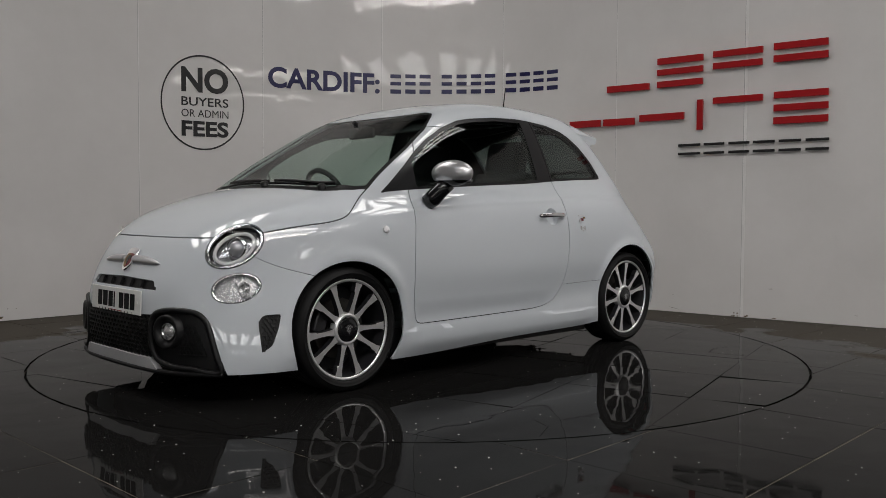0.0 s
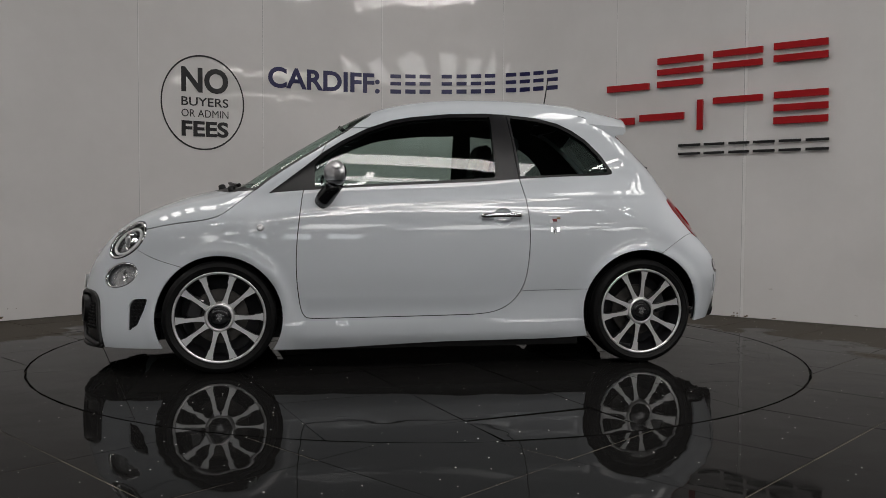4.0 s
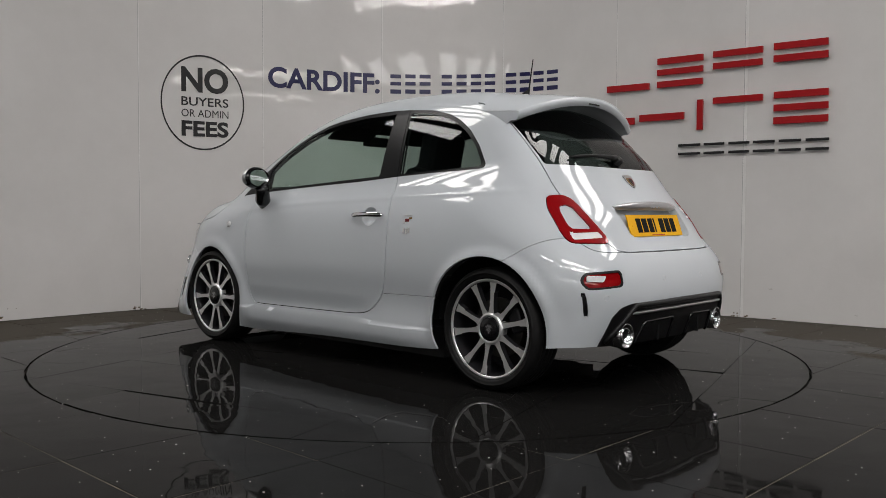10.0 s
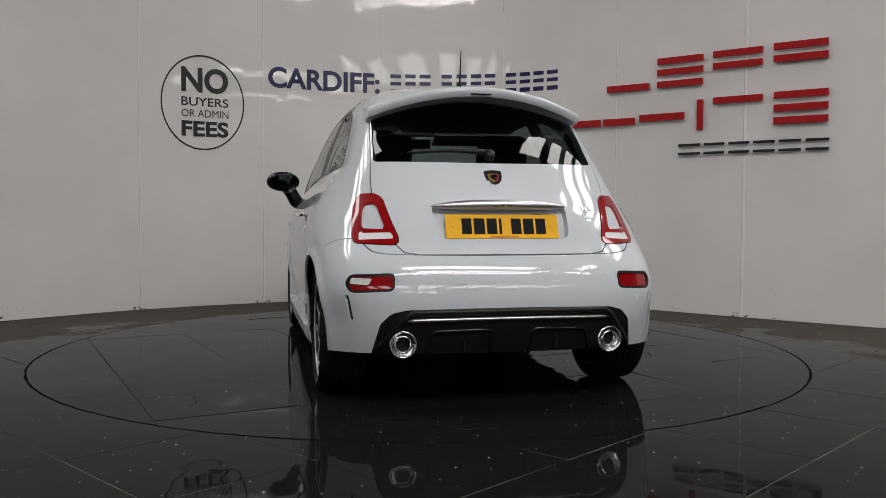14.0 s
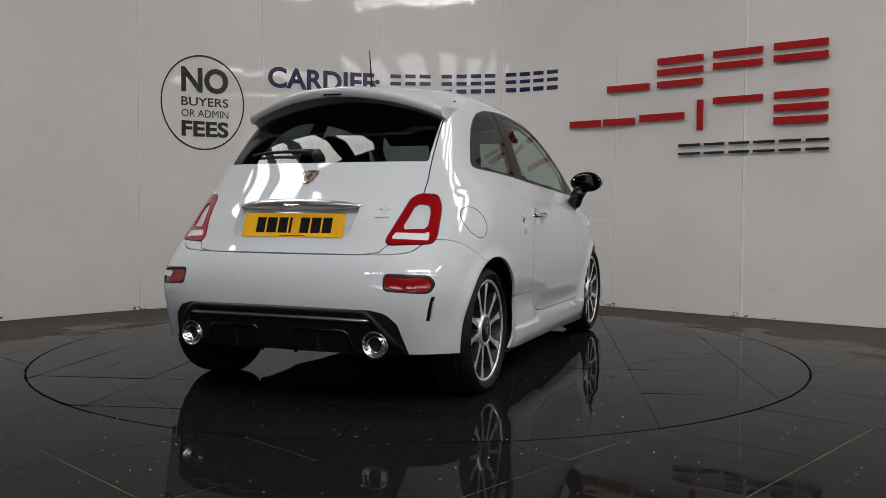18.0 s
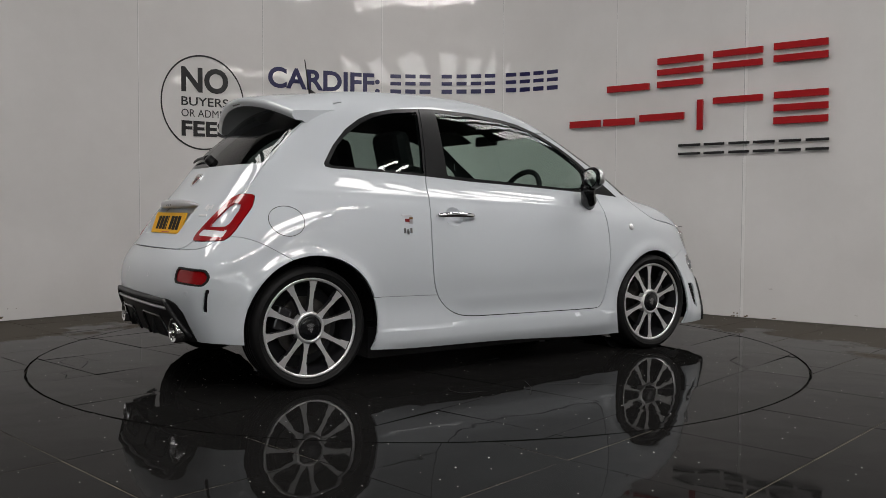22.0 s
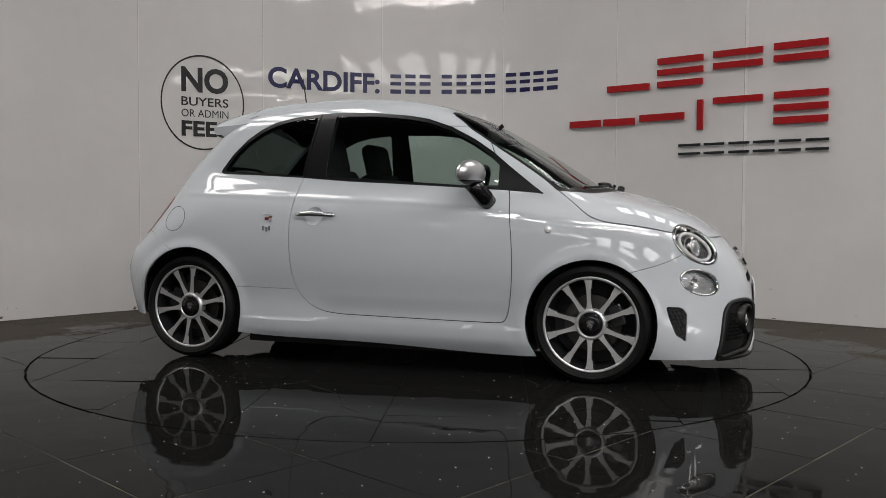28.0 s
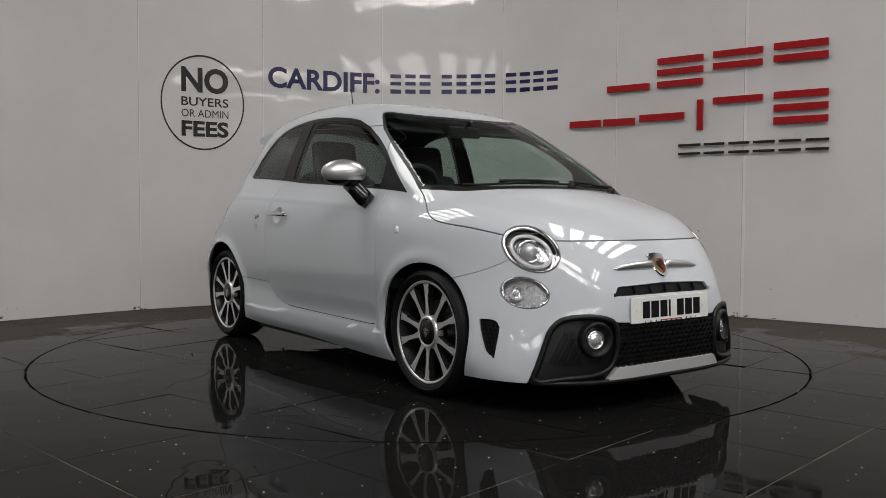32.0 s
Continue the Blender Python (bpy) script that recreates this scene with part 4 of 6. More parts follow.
def facing(az, poly, keep):
    w = view_from(az)
    return lambda p: np.where(keep(p), poly_sdf(*w(p), poly), 1.0)


fore = lambda p: (p[:, 0] > 1.2) & (p[:, 1] > 0.2)
aft = lambda p: (p[:, 0] < -1.2) & (p[:, 1] > 0.2)
BELOW = curve((-2.0, 0.225), (-1.45, 0.232), (-1.2, 0.20), (-0.85, 0.163), (0.0, 0.145), (0.85, 0.118), (1.2, 0.130), (1.47, 0.138), (2.0, 0.138))
LINES = {
    "below": lambda p: p[:, 2] - BELOW(p[:, 0]),
    "arch_f": lambda p: np.hypot(p[:, 0] - 1.150, p[:, 2] - 0.290) - 0.322,
    "arch_r": lambda p: np.hypot(p[:, 0] + 1.138, p[:, 2] - 0.298) - 0.338,
    "glazing": side_xz(GLAZING),
    "door_pane": side_xz(rounded(DOOR_PANE, 0.012)),
    "quarter_pane": side_xz(rounded(QUARTER_PANE, 0.015)),
    "door": side_xz(rounded(DOOR, 0.045, 4)),
    "pillar": lambda p: (p[:, 0] + 0.457 - (p[:, 2] - 1.027) * 0.118),
    "screen": lambda p: np.where(p[:, 2] > 0.88, poly_sdf(p[:, 1], p[:, 0], SCREEN), 1.0),
    "screen_pane": lambda p: np.where(p[:, 2] > 0.88, np.maximum(poly_sdf(p[:, 1], p[:, 0], SCREEN) + 0.014, p[:, 0] - (1.155 - 0.34 * p[:, 1] ** 2)), 1.0),
    "bonnet": lambda p: np.where(p[:, 0] > 0.85, (BONNET_EDGE(p[:, 0]) - p[:, 2]) * 0.88, 1.0),
    "front_seam": lambda p: (p[:, 2] - FRONT_SEAM(p[:, 0])) * 0.93,
    "headlight": facing(HEAD_AZ, HEADLIGHT, fore),
    "drl": facing(DRL_AZ, DRL, fore),
    "vent": facing(VENT_AZ, VENT, fore),
    "mouth": front_yz(LOW_MOUTH),
    "slot": front_yz(SLOT),
    "lip": front_yz(LIP),
    "gate": rear_yz(GATE),
    "rear_pane": rear_yz(REAR_PANE),
    "plate_bay": rear_yz(PLATE_BAY),
    "tail_light": facing(TAIL_AZ, TAIL_LIGHT, aft),
    "tail_inner": facing(TAIL_AZ, TAIL_INNER, aft),
    "tail_clear": facing(TAIL_AZ, TAIL_CLEAR, aft),
    "rear_seam": lambda p: np.where(p[:, 0] < -1.1, (p[:, 2] - REAR_SEAM(p[:, 0])) * 0.9, 1.0),
    "reflector": rear_yz(REFLECTOR),
    "slit": rear_yz(SLIT),
    "diffuser": rear_yz(DIFFUSER),
    "sill": lambda p: (p[:, 2] - SILL_TOP(p[:, 0])) * 0.85,
    "handle_cup": lambda p: np.where(p[:, 1] > 0.35, np.hypot((p[:, 0] + 0.347) * 0.92, p[:, 2] - 0.816) - 0.050, 1.0),
}
GAP = 0.0024
for key, shift in (("door", GAP), ("bonnet", GAP), ("front_seam", 0.0013), ("gate", GAP), ("rear_seam", 0.0013), ("headlight", 0.004), ("drl", 0.003), ("tail_light", 0.003), ("sill", 0.0012), ("reflector", 0.009), ("pillar", GAP)):
    LINES[key + "_out"] = (lambda k, s: lambda p: LINES[k](p) - s)(key, shift)
    if key in ("door", "bonnet", "front_seam", "gate", "rear_seam", "sill", "pillar"):
        LINES[key + "_in"] = (lambda k, s: lambda p: LINES[k](p) + s)(key, shift)


def sort_faces(c):
    """The part to which each piece of skin belongs, by its centre."""
    v = {k: f(c) for k, f in LINES.items()}
    x, z = c[:, 0], c[:, 2]
    key = np.full(len(c), "shell", dtype=object)
    key[(v["sill"] < 0) & (x < 0.9) & (x > -0.9)] = "sill"
    key[(np.abs(v["sill"]) < 0.0012) & (x < -0.450) & (x > -0.9)] = "gap"
    wing = (x > 0.70) & (v["door"] > 0) & (v["bonnet"] > 0) & (z < 0.95) & (v["sill"] > 0)
    key[wing & (v["screen"] > 0)] = "wing"
    bump = (v["front_seam"] < 0) & (x > 1.15)
    key[bump] = "front_bumper"
    key[(np.abs(v["front_seam"]) < 0.0013) & (x > 1.15) & (v["bonnet"] > 0)] = "gap"
    key[(v["bonnet"] < 0) & (v["screen"] > 0) & (x > 0.95)] = "bonnet"
    key[(np.abs(v["bonnet"]) < GAP) & (v["screen"] > 0) & (x > 0.96)] = "gap"
    key[(v["rear_seam"] < 0) & (x < -1.1)] = "rear_bumper"
    key[(np.abs(v["rear_seam"]) < 0.0013) & (x < -1.1)] = "gap"
    key[v["gate"] < 0] = "tailgate"
    key[(v["plate_bay"] < 0)] = "plate_bay"
    key[np.abs(v["gate"]) < GAP] = "gap"
    key[(v["rear_pane"] < 0)] = "rear_pane"
    key[(v["door"] < 0) & (v["glazing"] > 0)] = "door"
    key[(np.abs(v["door"]) < GAP) & (v["glazing"] > 0)] = "gap"
    key[v["handle_cup"] < 0] = ""
    g = v["glazing"] < 0
    key[g & (v["pillar"] > 0)] = "window_frame"
    key[g & (v["pillar"] <= 0)] = "quarter_trim"
    key[g & (np.abs(v["pillar"]) < GAP)] = "gap"
    key[v["door_pane"] < 0] = "door_pane"
    key[v["quarter_pane"] < 0] = "quarter_pane"
    key[v["screen"] < 0] = "screen_seal"
    key[v["screen_pane"] < 0] = "screen_pane"
    for k, seal in (("headlight", "gap"), ("drl", "gap"), ("tail_light", "gap"), ("reflector", "reflector_frame")):
        key[v[k + "_out"] < 0] = seal
        key[v[k] < 0] = k
    key[v["tail_inner"] < 0] = "tail_inner"
    key[v["tail_clear"] < 0] = "tail_clear"
    for k in ("vent", "slot", "mouth", "slit", "diffuser"):
        key[v[k] < 0] = k
    key[(v["lip"] < 0)] = "lip"
    key[(v["below"] < 0) | ((v["arch_f"] < 0) | (v["arch_r"] < 0))] = ""
    return key


def skin():
    """The cut skin of the left half: points, faces by part."""
    g = body_grid(310, 164)
    nc, nr, _ = g.shape
    bm = bmesh.new()
    vs = [[bm.verts.new(p) for p in c] for c in g]
    for a, b in zip(vs, vs[1:]):
        for k in range(nr - 1):
            if a[k].co.z > 0.02 or a[k + 1].co.z > 0.02:
                bm.faces.new((a[k], b[k], b[k + 1], a[k + 1]))
    bmesh.ops.remove_doubles(bm, verts=bm.verts, dist=1e-5)
    loose = [v for v in bm.verts if not v.link_faces]
    bmesh.ops.delete(bm, geom=loose, context="VERTS")
    for f in LINES.values():
        cut(bm, f)
    bm.verts.index_update()
    co = np.array([v.co for v in bm.verts])
    mid = co[:, 1] < 1e-6
    co = settle(co, 3)
    co[mid, 1] = 0
    faces = [[v.index for v in f.verts] for f in bm.faces]
    centre = np.array([co[f].mean(0) for f in faces])
    key = sort_faces(centre)
    bm.free()
    groups = {}
    for f, k in zip(faces, key):
        if k:
            groups.setdefault(k, []).append(f)
    return co, body_normal(co), groups


def skin_part(name, pieces, mat, parent, side=0, inset=0.0, hem=0.0, label="", lining=False):
    """A part of the skin. side: 1 left, -1 right, 0 both halves in one. inset: depth below the skin; hem: depth of its turned edge."""
    co, no, groups = SKIN
    faces = [f for k in ([pieces] if isinstance(pieces, str) else pieces) for f in groups.get(k, [])]
    used = sorted({i for f in faces for i in f})
    verts, normals, out = [], [], []
    seam = {}
    for s in ((1, -1) if side == 0 else (side,)):
        at = {}
        for i in used:
            centre = side == 0 and co[i][1] < 1e-6
            if centre and i in seam:
                at[i] = seam[i]
                continue
            n = no[i] * (1, s, 1)
            if centre:
                n = n * (1, 0, 1)
                seam[i] = len(verts)
            at[i] = len(verts)
            verts.append(co[i] * (1, s, 1) - n * inset)
            normals.append(-n if lining else n)
        for f in faces:
            ids = [at[i] for i in f]
            out.append(ids if (s > 0) != lining else ids[::-1])
    if hem:
        count = {}
        for f in out:
            for a, b in zip(f, f[1:] + f[:1]):
                count[(a, b)] = 1
        rim = [(a, b) for a, b in count if (b, a) not in count]
        twin = {}
        for a, b in rim:
            for i in (a, b):
                if i not in twin:
                    twin[i] = len(verts)
                    verts.append(verts[i])
                    verts.append(verts[i] - np.array(normals[i]) * hem)
                    normals += [(0, 0, 0), (0, 0, 0)]
            out.append([twin[b], twin[a], twin[a] + 1, twin[b] + 1])
    me = bpy.data.meshes.new(name)
    me.from_pydata([tuple(v) for v in verts], [], out)
    me.materials.append(mat)
    me.shade_smooth()
    me.normals_split_custom_set_from_vertices([tuple(n) for n in normals])
    ob = new(name, me)
    ob.parent = parent
    if label:
        ob["label"] = label
    return ob


def on_side(x, z, side=1):
    """The place and normal on the flank at x, z."""
    p = reach(np.array([[x, 0.0, z]]), np.array([[0.0, 1.0, 0.0]]), 0.1, 1.2)
    n = body_normal(p)[0]
    return Vector(p[0] * (1, side, 1)), Vector(n * (1, side, 1))


def on_end(y, z, way=1):
    """The place and normal on the nose (way 1) or the tail (way -1) at y, z."""
    p = reach(np.array([[0.9 * way, y, z]]), np.array([[float(way), 0.0, 0.0]]), 0.0, 1.6)
    return Vector(p[0]), Vector(body_normal(p)[0])


def stand(p, n, up=(0, 0, 1)):
    """A pose at p with its z along n and its y as near to up as can be."""
    n = Vector(n).normalized()
    x = Vector(up).cross(n).normalized()
    y = n.cross(x)
    return Matrix(((x.x, y.x, n.x, p[0]), (x.y, y.y, n.y, p[1]), (x.z, y.z, n.z, p[2]), (0, 0, 0, 1)))


SKIN = skin()

# ---- the car ----
car = thing("car", "light grey three-door hatchback with black trim and ten-spoke wheels", "car")
skin_part("body_shell", "shell", M_PAINT, car, hem=0.012)
skin_part("bonnet", "bonnet", M_PAINT, car, hem=0.012)
skin_part("front_bumper", "front_bumper", M_PAINT, car, hem=0.012)
skin_part("rear_bumper", "rear_bumper", M_PAINT, car, hem=0.012)
tailgate = skin_part("tailgate", "tailgate", M_PAINT, car, hem=0.034)
skin_part("plate_recess", "plate_bay", M_PAINT, tailgate, inset=0.034)
skin_part("rear_window", "rear_pane", M_GLASS_DARK, tailgate, inset=0.001, label="dark tinted rear window")
skin_part("panel_gap", "gap", M_BLACK, car, inset=0.008, label="dark shut lines between the panels")
skin_part("windscreen_seal", "screen_seal", M_BLACK, car, inset=0.001)
skin_part("windscreen", "screen_pane", M_GLASS_CLEAR, car, inset=0.001, label="greenish laminated windscreen")
skin_part("lower_grille", "mouth", M_BLACK, car, inset=0.012, label="black textured lower grille and bumper insert")
skin_part("splitter", "lip", M_SPLIT, car, inset=-0.016, hem=0.03, label="satin silver splitter")
skin_part("upper_grille", "slot", M_BLACK, car, inset=0.012)
skin_part("diffuser", "diffuser", M_BLACK, car, inset=-0.004, hem=0.02, label="black rear diffuser")
skin_part("lining", ["shell", "door", "window_frame", "quarter_trim", "wing", "tailgate", "screen_seal", "rear_bumper"], M_LINING, car, inset=0.03, lining=True, label="dark cabin lining")
for s in (1, -1):
    door = skin_part("door", "door", M_PAINT, car, side=s, hem=0.012)
    skin_part("window_frame", "window_frame", M_FRAME, door, side=s, inset=0.001, hem=0.01)
    skin_part("door_window", "door_pane", M_GLASS_DOOR, door, side=s, inset=0.003)
    skin_part("quarter_trim", "quarter_trim", M_FRAME, car, side=s, inset=0.001, hem=0.01)
    skin_part("quarter_window", "quarter_pane", M_GLASS, car, side=s, inset=0.002)
    skin_part("front_wing", "wing", M_PAINT, car, side=s, hem=0.012)
    skin_part("sill", "sill", M_PAINT, car, side=s, hem=0.012)
    skin_part("side_vent", "vent", M_BLACK, car, side=s, inset=0.012)
    skin_part("bumper_slit", "slit", M_GLOSSBLACK, car, side=s, inset=0.01)
    lamp = skin_part("tail_light", "tail_light", M_REDLENS, car, side=s, inset=-0.003, hem=0.012, label="red ring-shaped tail light")
    skin_part("tail_light_insert", "tail_inner", M_PAINT, lamp, side=s, inset=0.006, hem=0.004)
    skin_part("tail_light_strip", "tail_clear", M_CLEARLENS, lamp, side=s, inset=-0.001)
    skin_part("reflector_frame", "reflector_frame", M_BLACK, car, side=s, inset=0.0, hem=0.01)
    fog = skin_part("rear_fog_light", "reflector", M_REDLENS, car, side=s, inset=0.006, label="red rear bumper lamp")
    if s > 0:
        q, n = on_end(0.640, 0.546, -1)
        bm = bmesh.new()
        prism(bm, [tuple(v) for v in rounded([(-0.050, -0.008), (0.034, -0.012), (0.050, 0.016), (-0.046, 0.018)], 0.008)], 0.004, stand(q - n * 0.005, n))
        part("reversing_lens", bm, M_CLEARLENS, fog, "clear reversing lamp lens")
    lamp = skin_part("headlight", "headlight", M_LENS, car, side=s, inset=0.0, label="clear oval headlight with a projector")
    skin_part("bowl", "headlight", M_BOWL, lamp, side=s, inset=0.035)
    lamp = skin_part("driving_light", "drl", M_LENS, car, side=s, inset=0.0, label="clear round lower lamp")
    skin_part("bowl", "drl", M_FACET, lamp, side=s, inset=0.03)

# ---- wheels ----
def spoke_mesh(mirror):
    """One spoke along +x: a machined face on a dark, tapering web, with a step near the rim on one side."""
    k = -1 if mirror else 1
    pts = [(0.060, -0.020), (0.074, -0.0155), (0.092, -0.0118), (0.130, -0.0098), (0.172, -0.0102), (0.180, -0.0165), (0.206, -0.0185), (0.219, -0.0225), (0.227, -0.031), (0.227, 0.024), (0.219, 0.0155), (0.200, 0.0118), (0.150, 0.0098), (0.110, 0.0108), (0.088, 0.0140), (0.072, 0.0185), (0.060, 0.025)]
    pts = [(x, y * k) for x, y in pts][::k]
    bm = bmesh.new()
    top, low = [], []
    for x, y in pts:
        h = 0.078 + 0.03 * (x - 0.14)
        top.append(bm.verts.new((x, y, h)))
        low.append(bm.verts.new((x, y * 1.15, h - 0.030)))
    f = bm.faces.new(top)
    f.material_index = 0
    n = len(pts)
    for i in range(n):
        s = bm.faces.new((low[i], low[(i + 1) % n], top[(i + 1) % n], top[i]))
        s.material_index = 1
    bmesh.ops.bevel(bm, geom=[e for e in f.edges], offset=0.0015, segments=1, affect="EDGES")
    me = bpy.data.meshes.new("spoke")
    bmesh.ops.recalc_face_normals(bm, faces=bm.faces)
    bm.to_mesh(me)
    bm.free()
    me.materials.append(M_MACHINED)
    me.materials.append(M_RIMDARK)
    return me


SPOKE = (spoke_mesh(False), spoke_mesh(True))


def make_wheel(x, side, phase):
    """phase: the angle of one pair of spokes, from the picture's right of someone who looks at the wheel."""
    base = Matrix.Translation((x, 0.684 * side, 0.292)) @ Matrix(((-side, 0, 0, 0), (0, 0, side, 0), (0, 1, 0, 0), (0, 0, 0, 1)))
    bm = bmesh.new()
    lathe(bm, [(0.2345, 0.080), (0.2375, 0.086), (0.2370, 0.0905), (0.2330, 0.0915), (0.2250, 0.0895), (0.2235, 0.086)], 96)
    wheel = part("wheel", bm, M_MACHINED, car, smooth=True)
    wheel.matrix_basis = base
    bm = bmesh.new()
    lathe(bm, [(0.2235, 0.086), (0.218, 0.060), (0.212, 0.045), (0.208, -0.085), (0.225, -0.095)], 64)
    part("barrel", bm, M_RIMDARK, wheel, smooth=True)
    bm = bmesh.new()
    profile = [(0.2365, 0.084), (0.243, 0.097), (0.252, 0.1025), (0.262, 0.1030), (0.2625, 0.1045), (0.2645, 0.1045), (0.265, 0.1025), (0.275, 0.099), (0.2835, 0.091), (0.2885, 0.080), (0.2905, 0.066)]
    for h in (0.045, 0.015, -0.015, -0.045):
        profile += [(0.2915, h + 0.012), (0.2915, h + 0.0045), (0.2850, h + 0.0035), (0.2850, h - 0.0035), (0.2915, h - 0.0045)]
    profile += [(0.2905, -0.066), (0.2885, -0.080), (0.278, -0.095), (0.255, -0.102), (0.232, -0.088)]
    lathe(bm, profile, 96)
    bmesh.ops.recalc_face_normals(bm, faces=bm.faces)
    part("tyre", bm, M_TYRE, wheel, "black low-profile tyre", smooth=True)
    # cross grooves: only their shade, as flat dark strips laid on the tread
    bm = bmesh.new()
    for k in range(72):
        a = 2 * math.pi * k / 72
        for h0, h1, lean in ((0.049, 0.075, 0.16), (0.019, 0.041, -0.12), (-0.011, 0.011, 0.10), (-0.041, -0.019, -0.12), (-0.075, -0.049, 0.16)):
            pa, pb = a, a + lean * 0.5
            q = []
            for ang, h in ((pa, h0), (pa + 0.011, h0), (pb + 0.011, h1), (pb, h1)):
                q.append(bm.verts.new((0.2919 * math.cos(ang), 0.2919 * math.sin(ang), h)))
            bm.faces.new(q)
    tagged(part("tread_groove_shade", bm, M_GROOVE_SHADE, wheel), kind="stuff")
    for pair in range(5):
        for twin, off in ((0, 15), (1, -15)):
            s = new("spoke", SPOKE[1 - twin])
            s.parent = wheel
            s.matrix_basis = pose(0, 0, 0, 0, 0, phase + 72 * pair + off)
    bm = bmesh.new()
    rings = lathe(bm, [(0.080, 0.048), (0.076, 0.076), (0.0725, 0.083), (0.066, 0.0865), (0.0605, 0.0845), (0.0585, 0.078)], 64)
    part("hub_ring", bm, M_MACHINED, wheel, smooth=True)
    bm = bmesh.new()
    rings = lathe(bm, [(0.0585, 0.078), (0.057, 0.0855), (0.051, 0.0875), (0.048, 0.0865), (0.046, 0.088), (0.03, 0.0895), (0.004, 0.090)], 64)
    bm.faces.new(rings[-1])
    part("hub_cap", bm, M_GLOSSBLACK, wheel, "black hub cap", smooth=True)
    bm = bmesh.new()
    prism(bm, [(-0.022, 0.010), (-0.004, 0.022), (0.012, 0.020), (0.024, 0.008), (0.010, 0.006), (0.014, -0.006), (0.002, -0.024), (-0.006, -0.010), (-0.018, -0.008), (-0.008, 0.004)], 0.002, Matrix.Translation((0, 0, 0.089)))
    part("cap_emblem", bm, M_BOWL, wheel)
    bm = bmesh.new()
    rings = lathe(bm, [(0.208, -0.07), (0.06, -0.075)], 48)
    bm.faces.new(rings[-1])
    part("backing_plate", bm, M_LINING, wheel)
    bm = bmesh.new()
    rings = lathe(bm, [(0.142, -0.01), (0.142, 0.010), (0.085, 0.010), (0.082, 0.030), (0.02, 0.030)], 64)
    part("brake_disc", bm, M_DISC, wheel)
    bm = bmesh.new()
    box(bm, 0.095, 0.165, -0.055, 0.055, -0.03, 0.045, bevel=0.01)
    bmesh.ops.transform(bm, verts=bm.verts, matrix=pose(0, 0, 0, 0, 0, 160 if (x > 0) == (side > 0) else 20))
    part("brake_caliper", bm, M_RIMDARK, wheel)
    return wheel


for x, side, phase in ((1.15, 1, 56), (-1.15, 1, 29), (-1.15, -1, 29), (1.15, -1, 37.5)):
    make_wheel(x, side, phase)
    bm = bmesh.new()
    xc, zc, r = (1.15, 0.29, 0.335) if x > 0 else (-1.138, 0.298, 0.350)
    rings = []
    for y in (0.725, 0.44):
        rings.append([bm.verts.new((xc + r * math.cos(a), y * side, zc + r * math.sin(a))) for a in np.linspace(0.02, math.pi - 0.02, 33)])
    for a, b in zip(range(32), range(1, 33)):
        bm.faces.new((rings[0][a], rings[0][b], rings[1][b], rings[1][a]))
    bm.faces.new(rings[1])
    part("wheel_arch_liner", bm, M_BLACK, car, smooth=True)

# ---- lamps, mirrors, badges and the rest of the car's outside ----
def ring_on(bm, poly, az, keep_x, inset, radius, side, sides=8):
    """A bead along an outline on the skin."""
    c, s = math.cos(radians(az)), math.sin(radians(az))
    flat = np.asarray(poly, float)
    d = np.tile(np.array([c, s, 0.0]), (len(flat), 1))
    o = np.stack([-s * flat[:, 0], c * flat[:, 0], flat[:, 1]], -1)
    p = reach(o + d * 0.45, d, 0.0, 1.8)
    p = (p - body_normal(p) * inset) * (1, side, 1)
    tube(bm, [tuple(q) for q in p], radius, sides, closed=True)


def shrink(poly, k, shift=(0, 0)):
    p = np.asarray(poly, float)
    m = p.mean(0)
    return [(m[0] + (x - m[0]) * k + shift[0], m[1] + (z - m[1]) * k + shift[1]) for x, z in p]


